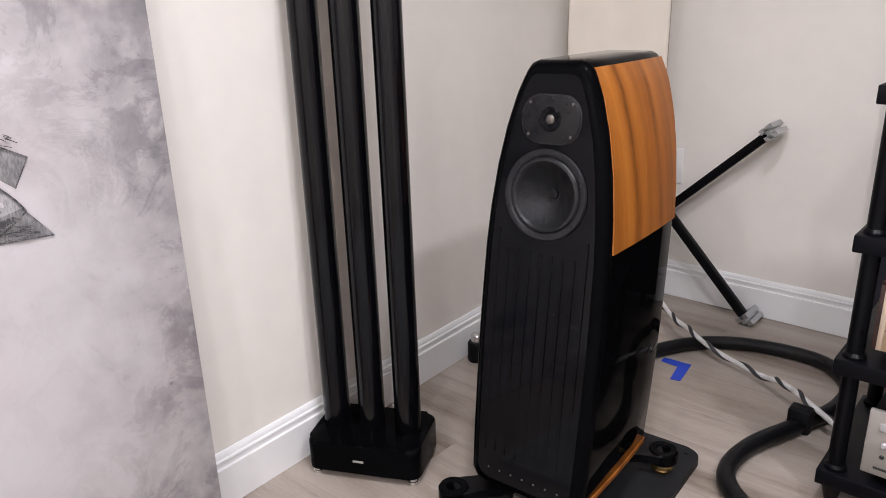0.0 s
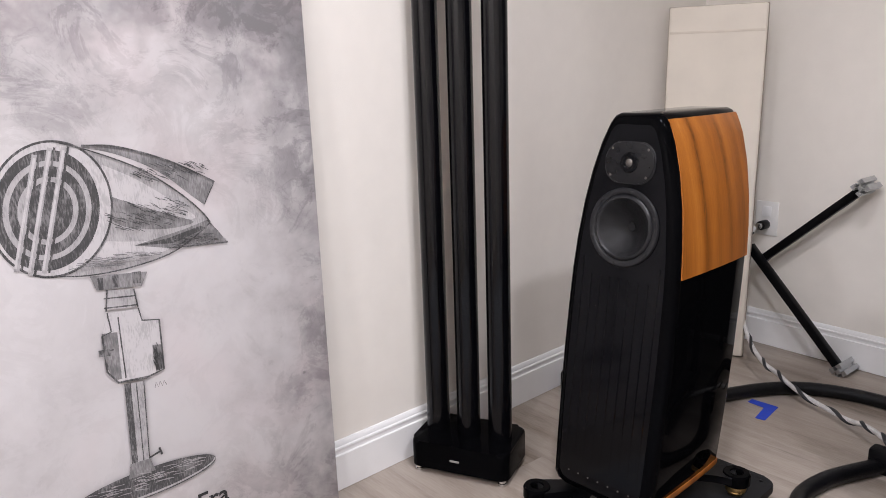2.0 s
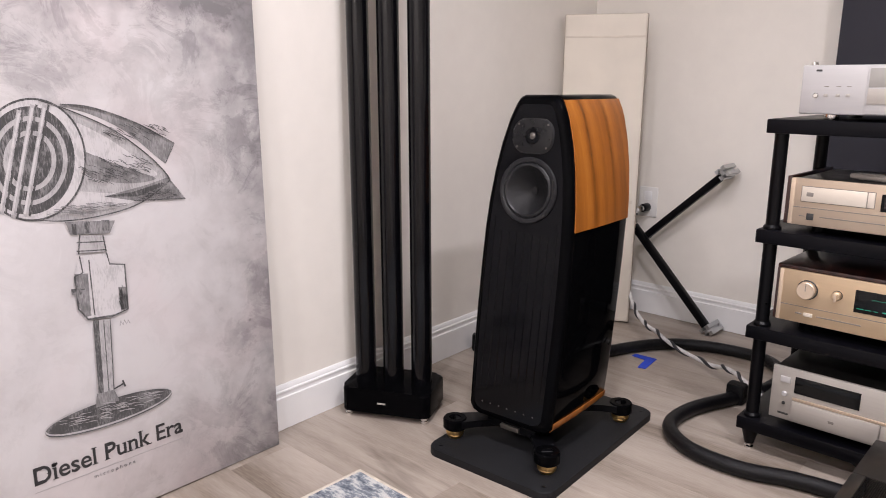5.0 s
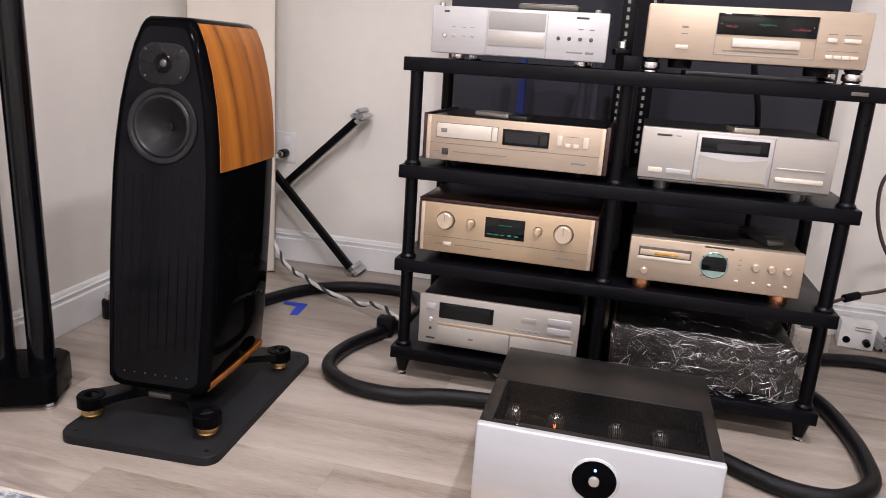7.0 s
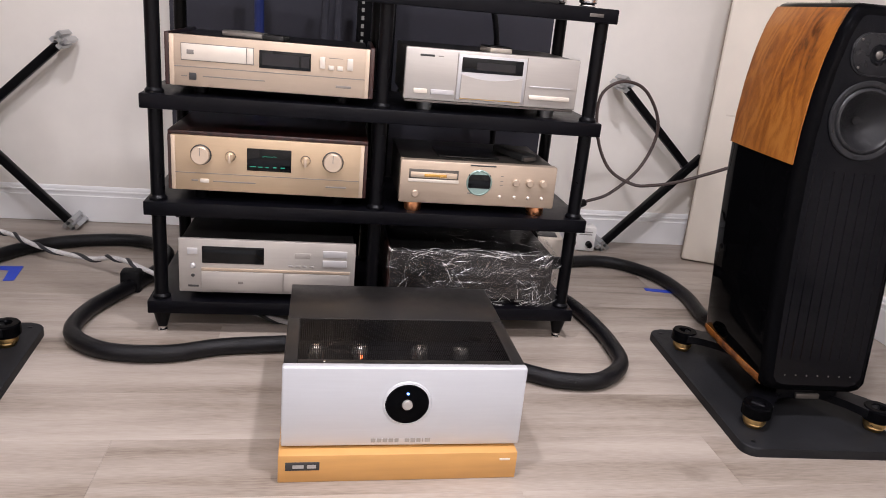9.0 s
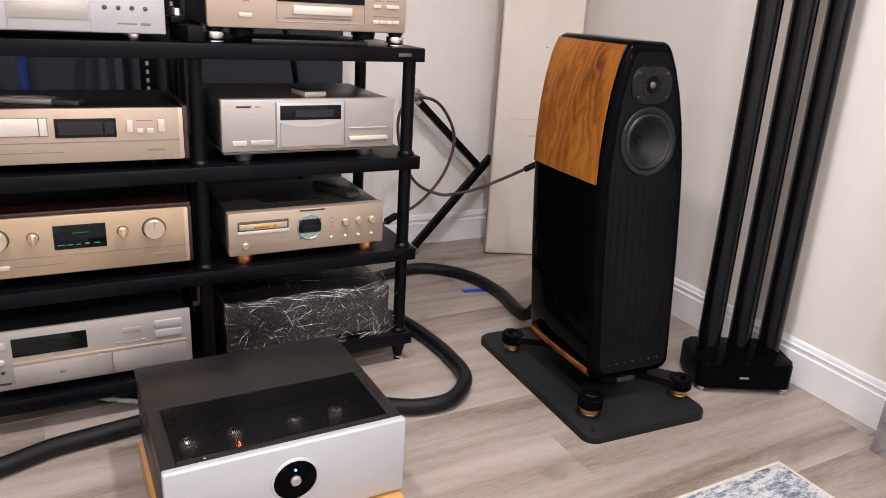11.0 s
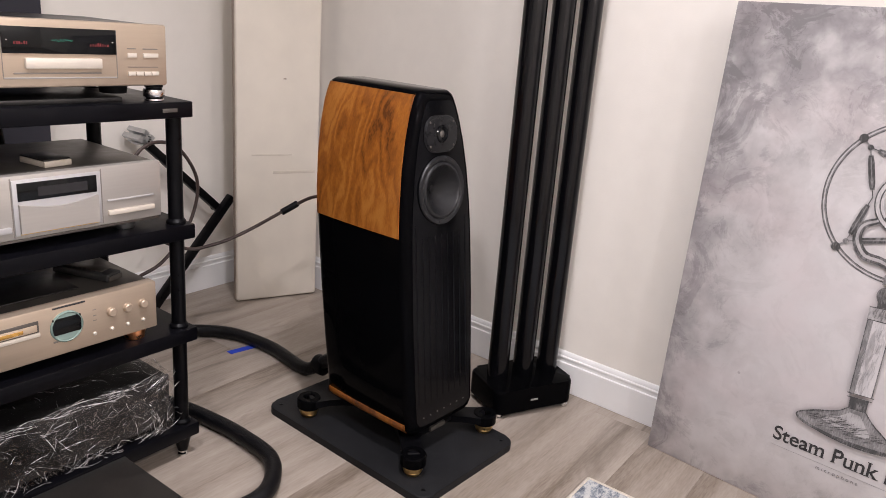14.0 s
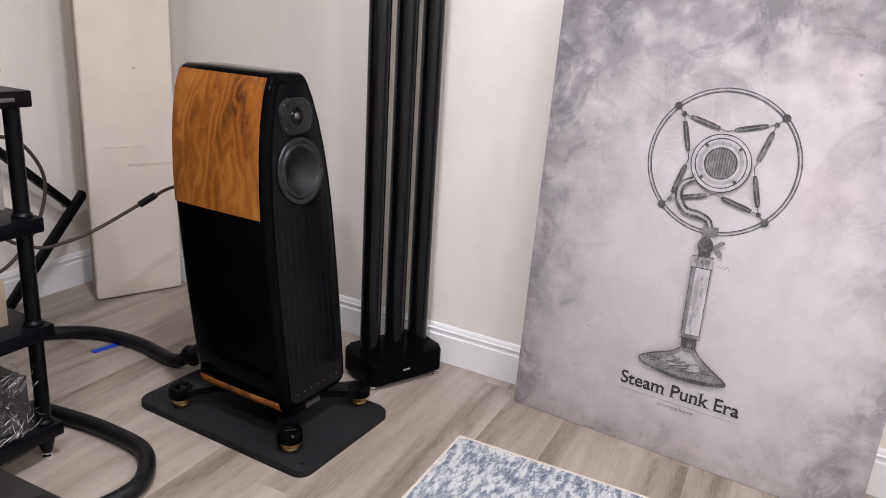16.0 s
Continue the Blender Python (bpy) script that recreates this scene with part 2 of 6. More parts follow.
def cyl(p, r, h, axis="Z", r2=None, seg=32, bev=0.0, bm=None):
    """A cylinder or cone from p along the axis by h."""
    bm = bm or bmesh.new()
    rot = {"Z": Matrix(), "Y": Matrix.Rotation(-math.pi / 2, 4, "X"), "X": Matrix.Rotation(math.pi / 2, 4, "Y")}[axis]
    m = Matrix.Translation(p) @ rot @ Matrix.Translation((0, 0, h / 2))
    g = bmesh.ops.create_cone(bm, cap_ends=True, segments=seg, radius1=r, radius2=r if r2 is None else r2, depth=h, matrix=m)
    if bev:
        es = [e for e in {e for v in g["verts"] for e in v.link_edges} if any(len(f.verts) > 4 for f in e.link_faces)]
        bmesh.ops.bevel(bm, geom=es, offset=bev, segments=2, profile=0.5, affect="EDGES")
    return bm


def prism(outline, h, m=None, bev=0.0, bm=None):
    """A polygon in x, y pushed up by h."""
    bm = bm or bmesh.new()
    m = m or Matrix()
    vs = [bm.verts.new(m @ Vector((x, y, 0))) for x, y in outline]
    vt = [bm.verts.new(m @ Vector((x, y, h))) for x, y in outline]
    n = len(vs)
    bm.faces.new(vs[::-1])
    top = bm.faces.new(vt)
    for i in range(n):
        bm.faces.new((vs[i], vs[(i + 1) % n], vt[(i + 1) % n], vt[i]))
    if bev:
        bmesh.ops.bevel(bm, geom=list(top.edges), offset=bev, segments=3, profile=0.5, affect="EDGES")
    return bm


def rounded(w, d, r, seg=6, cx=0.0, cy=0.0):
    """The outline of a rounded rectangle."""
    out = []
    for sx, sy, a0 in ((1, 1, 0), (-1, 1, 90), (-1, -1, 180), (1, -1, 270)):
        for i in range(seg + 1):
            a = radians(a0 + 90 * i / seg)
            out.append((cx + sx * (w / 2 - r) + r * math.cos(a), cy + sy * (d / 2 - r) + r * math.sin(a)))
    return out


def spline(pts, steps=8):
    """Catmull-Rom through the points."""
    P = [Vector(p) for p in pts]
    P = [2 * P[0] - P[1]] + P + [2 * P[-1] - P[-2]]
    out = []
    for i in range(1, len(P) - 2):
        for k in range(steps):
            t = k / steps
            a, b, c, d = P[i - 1], P[i], P[i + 1], P[i + 2]
            out.append(0.5 * ((2 * b) + (c - a) * t + (2 * a - 5 * b + 4 * c - d) * t * t + (3 * b - a - 3 * c + d) * t ** 3))
    return out + [P[-2]]


def tube(pts, r, seg=12, bm=None, smooth=8):
    bm = bm or bmesh.new()
    P = spline(pts, smooth) if smooth else [Vector(p) for p in pts]
    a, rings = Vector((0.31, 0.23, 0.92)), []
    for i, p in enumerate(P):
        d = (P[min(i + 1, len(P) - 1)] - P[max(i - 1, 0)]).normalized()
        a = (a - d * a.dot(d)).normalized()
        b = d.cross(a)
        rings.append([bm.verts.new(p + (a * math.cos(2 * math.pi * k / seg) + b * math.sin(2 * math.pi * k / seg)) * r) for k in range(seg)])
    for q, s in zip(rings, rings[1:]):
        for k in range(seg):
            bm.faces.new((q[k], q[(k + 1) % seg], s[(k + 1) % seg], s[k]))
    bm.faces.new(rings[0][::-1])
    bm.faces.new(rings[-1])
    return bm


def lathe(profile, seg=40, m=None, bm=None):
    """Turn (radius, height) points round the z axis."""
    bm = bm or bmesh.new()
    m = m or Matrix()
    rings = []
    for r, z in profile:
        if r < 1e-6:
            rings.append([bm.verts.new(m @ Vector((0, 0, z)))])
        else:
            rings.append([bm.verts.new(m @ Vector((r * math.cos(2 * math.pi * k / seg), r * math.sin(2 * math.pi * k / seg), z))) for k in range(seg)])
    for a, b in zip(rings, rings[1:]):
        for k in range(seg):
            vs = [a[k % len(a)], a[(k + 1) % len(a)], b[(k + 1) % len(b)], b[k % len(b)]]
            vs = list(dict.fromkeys(vs))
            if len(vs) > 2:
                bm.faces.new(vs)
    return bm


def lettering(text, size, m, material, parent, name="lettering", bold=0.0):
    """Words in the built-in font, as a thin mesh, centred, on the plane of m."""
    cu = bpy.data.curves.new(name, "FONT")
    cu.body, cu.size, cu.extrude, cu.align_x, cu.offset = text, size, 0.0004, "CENTER", bold
    tmp = bpy.data.objects.new(name, cu)
    scene.collection.objects.link(tmp)
    bpy.context.view_layer.update()
    me = bpy.data.meshes.new_from_object(tmp.evaluated_get(bpy.context.evaluated_depsgraph_get()))
    bpy.data.objects.remove(tmp)
    me.materials.clear()
    me.materials.append(material)
    ob = new(name, me)
    ob.parent = parent
    ob.matrix_basis = m
    return ob


# ---------------------------------------------------------------- the room
BACK, FRONT = 0.92, -3.60


def xl(y):
    return -1.037 - 0.06 * y


def xr(y):
    return 2.092 + 0.04 * y


def wall_run(name, a, b, label):
    """A wall 0.12 thick whose room side runs from a to b (room on the right of the way)."""
    a, b = Vector((*a, 0)), Vector((*b, 0))
    d = (b - a).normalized()
    o = Vector((-d.y, d.x, 0)) * 0.12
    bm = prism([(a.x, a.y), (b.x, b.y), (b.x + o.x, b.y + o.y), (a.x + o.x, a.y + o.y)], CEILING)
    return tagged(link(name, bm, WALL, 0), label, "wall", kind="structure")


wall_run("wall_west", (xl(FRONT), FRONT), (xl(BACK), BACK), "smooth cream-white painted plaster wall above a baseboard")
wall_run("wall_north", (xl(BACK) - 0.12, BACK), (xr(BACK) + 0.12, BACK), "smooth cream-white painted plaster wall behind the rack")
wall_run("wall_east", (xr(BACK), BACK), (xr(FRONT), FRONT), "smooth cream-white painted plaster wall with a leaning canvas")
wall_run("wall_south", (xr(FRONT) + 0.12, FRONT), (xl(FRONT) - 0.12, FRONT), "plain cream-white painted plaster wall")
tagged(link("ceiling", box(-1.4, 2.4, FRONT - 0.12, BACK + 0.12, CEILING, CEILING + 0.1, 0), CEIL, 0), "flat white painted ceiling with assumed round downlights", "ceiling", kind="structure")


def baseboard_run(a, b):
    """A moulded board: flat face, a step and an ogee cap."""
    a, b = Vector((*a, 0)), Vector((*b, 0))
    d = (b - a).normalized()
    o = Vector((d.y, -d.x, 0))
    prof = [(0, 0), (0.016, 0), (0.016, 0.092), (0.0150, 0.0935), (0.0110, 0.0945), (0.0105, 0.099), (0.0115, 0.104), (0.0135, 0.1085), (0.0125, 0.1120), (0.0085, 0.1135), (0.0080, 0.119), (0.0055, 0.124), (0.003, 0.127), (0, 0.1275)]
    bm = bmesh.new()
    r0 = [bm.verts.new(a + o * (t + 0.0005) + Vector((0, 0, z + 0.001))) for t, z in prof]
    r1 = [bm.verts.new(b + o * (t + 0.0005) + Vector((0, 0, z + 0.001))) for t, z in prof]
    for i in range(len(prof)):
        j = (i + 1) % len(prof)
        bm.faces.new((r0[i], r0[j], r1[j], r1[i]))
    bm.faces.new(r0)
    bm.faces.new(r1[::-1])
    return tagged(link("baseboard", bm, TRIM, 25), "white painted moulded baseboard along the wall", "baseboard", kind="structure")


baseboard_run((xl(FRONT), FRONT), (xl(BACK), BACK))
baseboard_run((xl(BACK) + 0.016, BACK), (xr(BACK) - 0.016, BACK))
baseboard_run((xr(BACK), BACK), (xr(FRONT), FRONT))


# Assumed fitting round each unseen lamp.
def downlight(x, y):
    d = thing("downlight", "assumed round white recessed ceiling downlight, out of view", "ceiling light", pose(x, y, CEILING), "ceiling downlights")
    part("trim_ring", lathe([(0.078, 0.0), (0.098, 0.0), (0.100, -0.003), (0.096, -0.007), (0.080, -0.008), (0.078, 0.0)]), TRIM, d)
    return d


for lx, ly, watts in LAMPS:
    downlight(lx, ly)

# ---------------------------------------------------------------- loudspeakers
PROFILE = [(0.095, 0.088), (0.115, 0.094), (0.126, 0.108), (0.129, 0.2), (0.131, 0.3), (0.132, 0.4), (0.131, 0.5), (0.129, 0.588), (0.124, 0.66),
           (0.114, 0.74), (0.100, 0.81), (0.082, 0.87), (0.065, 0.908), (0.056, 0.920), (0.044, 0.925)]
MAT_TOP = 0.021


def half_width(z):
    return float(np.interp(z, [p[1] for p in PROFILE], [p[0] for p in PROFILE]))


def y_front(z):
    return -0.185 + 0.122 * z


def y_back(z):
    return 0.124 + 0.138 * z


def side_patch(sgn, z0, z1, f0, f1, off, nz=14, ny=8):
    """A veneer panel that follows the bowed cabinet side."""
    bm = bmesh.new()

    def at(i, j, o):
        z = z0 + (z1 - z0) * i / nz
        f = f0 + (f1 - f0) * j / ny
        bow = 0.004 * (1 - (2 * f - 1) ** 2)
        return (sgn * (half_width(z) + bow + o), y_front(z) + f * (y_back(z) - y_front(z)), z)

    outer = [[bm.verts.new(at(i, j, off)) for j in range(ny + 1)] for i in range(nz + 1)]
    inner = [[bm.verts.new(at(i, j, -0.004)) for j in range(ny + 1)] for i in range(nz + 1)]
    for g in (outer, inner):
        for i in range(nz):
            for j in range(ny):
                bm.faces.new((g[i][j], g[i][j + 1], g[i + 1][j + 1], g[i + 1][j]))
    rim = [(0, j) for j in range(ny)] + [(i, ny) for i in range(nz)] + [(nz, j) for j in range(ny, 0, -1)] + [(i, 0) for i in range(nz, 0, -1)]
    for a, b in zip(rim, rim[1:] + rim[:1]):
        bm.faces.new((outer[a[0]][a[1]], outer[b[0]][b[1]], inner[b[0]][b[1]], inner[a[0]][a[1]]))
    return bm


def holed_face(bm, verts, z, off, r=0.064, n=36):
    """Fill the ring of verts with a face that has a round driver opening in the leaning front."""
    tilt = Vector((0, 0.122, 1)).normalized()
    c = Vector((0, y_front(z) + off, z))
    hole = [bm.verts.new(c + Vector((1, 0, 0)) * r * math.cos(2 * math.pi * i / n) + tilt * r * math.sin(2 * math.pi * i / n)) for i in range(n)]
    edges = []
    for loop in (verts, hole):
        for a, b in zip(loop, loop[1:] + loop[:1]):
            edges.append(bm.edges.get((a, b)) or bm.edges.new((a, b)))
    bmesh.ops.triangle_fill(bm, use_beauty=True, edges=edges)


def loudspeaker(m, veneer, veneer_words, split):
    s = thing("loudspeaker", f"piano black floorstanding loudspeaker with {veneer_words} sides", "loudspeaker", m, "pair of loudspeakers")

    def add(name, bm, material, parent=s, label="", smooth=35):
        ob = part(name, bm, material, parent, label, smooth)
        if parent is s:
            ob.location = (0, 0, -MAT_TOP)
        return ob

    # lofted cabinet: leaning front, bowed tapering sides, soft edges
    bm = bmesh.new()
    half = PROFILE
    ring = [(x, z) for x, z in half] + [(-x, z) for x, z in reversed(half)]
    rings = []
    for f, ins in ((0, 0.020), (0.008, 0.011), (0.022, 0.005), (0.045, 0.001), (0.07, 0), (0.28, 0), (0.5, 0), (0.72, 0), (0.93, 0), (0.965, 0.003), (0.985, 0.008), (1, 0.016)):
        bow = 0.004 * (1 - (2 * f - 1) ** 2)
        row_ = []
        for x, z in ring:
            zz = 0.5 + (z - 0.5) * (1 - ins / 0.42)
            xx = x * (1 - ins / 0.125) + math.copysign(bow, x)
            row_.append(bm.verts.new((xx, y_front(zz) + f * (y_back(zz) - y_front(zz)), zz)))
        rings.append(row_)
    k = len(ring)
    for a, b in zip(rings, rings[1:]):
        for i in range(k):
            bm.faces.new((a[i], a[(i + 1) % k], b[(i + 1) % k], b[i]))
    bm.faces.new(rings[-1][::-1])
    holed_face(bm, rings[0], 0.693, 0.0)
    body = add("cabinet", bm, GLOSS, smooth=50)
    for sg in (-1, 1):
        add("side_panel", side_patch(sg, split, 0.914, 0.062, 0.960, 0.0022), veneer, label=f"{veneer_words} veneer panel")
        add("lower_trim", side_patch(sg, 0.098, 0.122, 0.06, 0.95, 0.0015, nz=3), veneer, label="narrow veneer strip")
    # satin front with slim vertical flutes
    bm = bmesh.new()
    ins = 0.022
    outl = [(x * (1 - ins / 0.125), 0.5 + (z - 0.5) * (1 - ins / 0.42)) for x, z in ring]
    vs = [bm.verts.new((x, y_front(z) - 0.0022, z)) for x, z in outl]
    vb = [bm.verts.new((x, y_front(z) + 0.002, z)) for x, z in outl]
    holed_face(bm, vs, 0.693, -0.0022)
    for i in range(k):
        bm.faces.new((vs[i], vs[(i + 1) % k], vb[(i + 1) % k], vb[i]))
    add("baffle", bm, BAFFLE, smooth=0)
    for i in range(9):
        x = -0.092 + i * 0.023
        z0, z1 = 0.17, 0.585 if abs(x) < 0.08 else 0.62
        bm = bmesh.new()
        pts = [(-0.0035, 0.0), (-0.002, 0.0022), (0.002, 0.0022), (0.0035, 0.0)]
        a = [bm.verts.new((x + px, y_front(z0) - 0.0022 - py, z0)) for px, py in pts]
        b = [bm.verts.new((x + px, y_front(z1) - 0.0022 - py, z1)) for px, py in pts]
        for j in range(3):
            bm.faces.new((a[j], a[j + 1], b[j + 1], b[j]))
        bm.faces.new(a)
        bm.faces.new(b[::-1])
        add("flute", bm, BAFFLE, smooth=0)

    def on_baffle(z, x=0.0, o=0.002):
        q = Vector((0, -1, 0.122)).normalized().to_track_quat("Z", "Y").to_matrix().to_4x4()
        return Matrix.Translation((x, y_front(z) - o, z)) @ q

    w = on_baffle(0.693)
    woof = add("woofer", lathe([(0.082, -0.001), (0.083, 0.003), (0.081, 0.006), (0.074, 0.0065), (0.071, 0.005), (0.069, 0.003), (0.066, 0.0065), (0.062, 0.0075), (0.0585, 0.0045)], 48, w), FLANGE)
    add("cone", lathe([(0.0585, 0.0045), (0.055, 0.0005), (0.046, -0.009), (0.032, -0.020), (0.018, -0.029), (0.0095, -0.033), (0.0085, -0.0295), (0.0, -0.0285)], 48, w), CONE, woof, "dark woven cone")
    for a in range(6):
        c = Vector((0.076 * math.cos(radians(60 * a + 20)), 0.076 * math.sin(radians(60 * a + 20)), 0.006))
        add("screw", lathe([(0.0, 0.002), (0.0022, 0.0018), (0.003, 0.0), (0.003, -0.002)], 10, w @ Matrix.Translation(c)), CASE, woof)
    w = on_baffle(0.826)
    tw = add("tweeter", prism(rounded(0.114, 0.082, 0.036, 8), 0.0052, w, 0.0018), PLATE)
    add("plate_rim", prism(rounded(0.119, 0.087, 0.038, 8), 0.0028, w, 0.0010), FLANGE, tw)
    add("dome", lathe([(0.0, 0.0085), (0.004, 0.008), (0.0075, 0.006), (0.009, 0.004)], 24, w), CASE2, tw, "small silvery dome")
    add("dome_surround", lathe([(0.009, 0.004), (0.0125, 0.0075), (0.018, 0.008), (0.022, 0.0048)], 28, w), BAFFLE, tw)
    for sx, sy in ((-1, 1), (1, 1), (-1, -1), (1, -1)):
        add("screw", lathe([(0.0, 0.002), (0.0022, 0.0016), (0.003, 0.0), (0.003, -0.002)], 10, w @ Matrix.Translation((sx * 0.042, sy * 0.028, 0.005))), CASE2, tw)
    for i in range(7):
        add("pin", lathe([(0.0, 0.0016), (0.0016, 0.0012), (0.0021, 0.0), (0.0021, -0.001)], 8, on_baffle(0.132, -0.078 + 0.026 * i, 0.0022)), CASE2, body)
    # outrigger base with four footed arms
    base = add("outrigger_base", box(-0.075, 0.075, -0.15, 0.19, 0.060, 0.092, 0.004), SATIN)
    add("nameplate", box(-0.028, 0.028, -0.158, -0.1495, 0.066, 0.078, 0.001), CASE2, base)
    for fx, fy in ((-0.144, -0.203), (0.144, -0.203), (-0.155, 0.174), (0.155, 0.174)):
        sx = math.copysign(1, fx)
        sy = math.copysign(1, fy)
        inner = Vector((sx * 0.045, sy * 0.10 + 0.01, 0))
        outer = Vector((fx, fy, 0))
        d = (outer - inner).normalized()
        nrm = Vector((-d.y, d.x, 0))
        pl = []
        for t, wd in ((0, 0.038), (0.3, 0.026), (0.6, 0.023), (0.85, 0.029), (1.0, 0.030)):
            pl.append((inner.lerp(outer, t), wd))
        outl2 = [(p + nrm * wd)[:2] for p, wd in pl] + [(p - nrm * wd)[:2] for p, wd in reversed(pl)]
        arm = add("arm", prism(outl2, 0.020, Matrix.Translation((0, 0, 0.054)), 0.003), SATIN)
        mm = Matrix.Translation((fx, fy, 0))
        add("foot_ring", lathe([(0.013, 0.072), (0.016, 0.077), (0.029, 0.077), (0.032, 0.073), (0.032, 0.050), (0.028, 0.046), (0.013, 0.046), (0.013, 0.072)], 32, mm), GLOSS, arm)
        add("foot_cone", lathe([(0.0, 0.046), (0.024, 0.046), (0.025, 0.042), (0.0245, 0.034), (0.022, 0.033), (0.023, 0.030), (0.018, MAT_TOP), (0.0, MAT_TOP)], 28, mm), BRASS, arm, "brass foot")
    return s


def platform(m):
    p = thing("isolation_platform", "thin black textured rectangular platform with rounded corners, on the floor", "platform", m, "platforms under the loudspeakers")
    part("slab", prism(rounded(0.376, 0.592, 0.035, 8), MAT_TOP, bev=0.004), SLATE, p)
    for sx in (-1, 1):
        for sy in (-1, 1):
            part("bolt", lathe([(0.0, 0.0012), (0.004, 0.001), (0.0055, 0.0), (0.0055, -0.002)], 12, Matrix.Translation((sx * 0.158, sy * 0.268, MAT_TOP))), SATIN, p)
    return p


MATL, MATR = pose(-0.426, -0.31, 0, 0, 0, 3.7), pose(1.502, -0.28, 0, 0, 0, -3.5)
platform(MATL)
platform(MATR)
loudspeaker(MATL @ pose(-0.018, 0, MAT_TOP), WALNUTL, "striped orange cherry", 0.600)
loudspeaker(MATR @ pose(0.018, 0, MAT_TOP), WALNUTR, "figured orange walnut", 0.589)


# ---------------------------------------------------------------- three-tube columns
def tube_column(m):
    c = thing("acoustic_column", "tall glossy black three-tube acoustic column on a small plinth", "acoustic column", m, "acoustic columns")
    part("plinth", prism(rounded(0.268, 0.175, 0.028, 7), 0.072, Matrix.Translation((0, 0, 0.018)), 0.010), GLOSS, c)
    part("badge", box(-0.02, 0.005, -0.0895, -0.0872, 0.048, 0.053, 0.0005), GREYP, c)
    for x in (-0.087, 0.0, 0.087):
        part("tube", lathe([(0.0, 0.088), (0.0305, 0.088), (0.0305, 2.08), (0.028, 2.09), (0.0, 2.09)], 32, Matrix.Translation((x, 0.0, 0))), TUBE, c)
    for sx in (-1, 1):
        for sy in (-1, 1):
            part("foot", lathe([(0.0, 0.02), (0.008, 0.02), (0.009, 0.008), (0.011, 0.007), (0.011, 0.0), (0.0, 0.0)], 16, Matrix.Translation((sx * 0.115, sy * 0.07, 0))), CHROME, c)
    return c


tube_column(pose(-0.852, -0.487, 0, 0, 0, 27) @ pose(0, 0, 0, 0, -0.5))
tube_column(pose(1.904, -0.458, 0, 0, 0, -27) @ pose(0, 0, 0, 0, -0.7))


# ---------------------------------------------------------------- equipment rack
SHELVES = (0.092, 0.346, 0.599, 0.872)
rack = thing("equipment_rack", "wide black rack with four shelves filled with hi-fi components", "rack", pose(0.533, 0.17, 0))
for z in SHELVES:
    part("shelf", box(-0.551, 0.551, -0.188, 0.205, z - 0.034, z, 0.003), SHELF, rack)
for px in (-0.522, 0.0, 0.522):
    for py in (-0.158, 0.172):
        part("post", cyl((px, py, 0.06), 0.0165, 0.80, seg=20), SATIN, rack)
        for z in SHELVES[:3]:
            part("collar", lathe([(0.0165, 0.0), (0.0215, 0.0), (0.0215, 0.006), (0.0165, 0.012)], 20, Matrix.Translation((px, py, z))), SATIN, rack)
        if px:
            ft = part("foot", lathe([(0.0, 0.058), (0.022, 0.058), (0.020, 0.045), (0.012, 0.014), (0.0, 0.014)], 20, Matrix.Translation((px, py, 0))), SATIN, rack)
            part("spike_shoe", lathe([(0.0, 0.014), (0.006, 0.014), (0.007, 0.006), (0.012, 0.004), (0.012, 0.0), (0.0, 0.0)], 16, Matrix.Translation((px, py, 0))), CHROME, ft)
part("maker_plate", box(0.478, 0.512, -0.1895, -0.1875, 0.851, 0.859, 0.0003), CASE2, rack)


# ---------------------------------------------------------------- hi-fi components
class Face:
    """Lays out a component whose front stands at y = 0 of its own, fractions of the face for its controls."""

    def __init__(self, name, label, x0, x1, z0, z1, shelf, yf=0.0, depth=0.31, turn=0.0, face=CHAMP, case=CASE, thick=0.012, bev=0.003, case_in=0.006, category="hi-fi component"):
        self.w, self.h, self.b = x1 - x0, z1 - z0, z0 - shelf
        self.t = thing(name, label, category, pose((x0 + x1) / 2, yf, shelf, 0, 0, turn))
        self.case = part("case", box(-self.w / 2 + case_in, self.w / 2 - case_in, thick, depth, self.b + 0.002, self.b + self.h - 0.002, 0.002), case, self.t)
        self.face = part("faceplate", box(-self.w / 2, self.w / 2, 0, thick, self.b, self.b + self.h, bev), face, self.t)

    def X(self, f):
        return (f - 0.5) * self.w

    def Z(self, f):
        return self.b + f * self.h

    def box(self, name, fx0, fx1, fz0, fz1, material, proud=0.002, bev=0.0008, label="", parent=None):
        return part(name, box(self.X(fx0), self.X(fx1), -proud, 0.004, self.Z(fz0), self.Z(fz1), bev), material, parent or self.face, label)

    def knob(self, name, fx, fz, r, material, length=0.014, label=""):
        m = Matrix.Translation((self.X(fx), 0, self.Z(fz))) @ Matrix.Rotation(math.pi / 2, 4, "X")
        return part(name, lathe([(r * 1.08, -0.001), (r * 1.08, 0.001), (r * 1.02, 0.0014), (r, 0.002), (r, length - 0.002), (r - 0.002, length), (0.0, length)], 32, m), material, self.face, label)

    def feet(self, r, material, label="", ins=0.06, y0=0.05, y1=None):
        y1 = y1 or 0.26
        for x in (-self.w / 2 + ins, self.w / 2 - ins):
            for y in (y0, y1):
                part("foot", lathe([(0.0, self.b + 0.002), (r, self.b + 0.002), (r, self.b * 0.55), (r * 0.96, self.b * 0.5), (r * 0.96, 0.003), (r * 0.9, 0.0), (0.0, 0.0)], 24, Matrix.Translation((x, y, 0))), material, self.t, label)


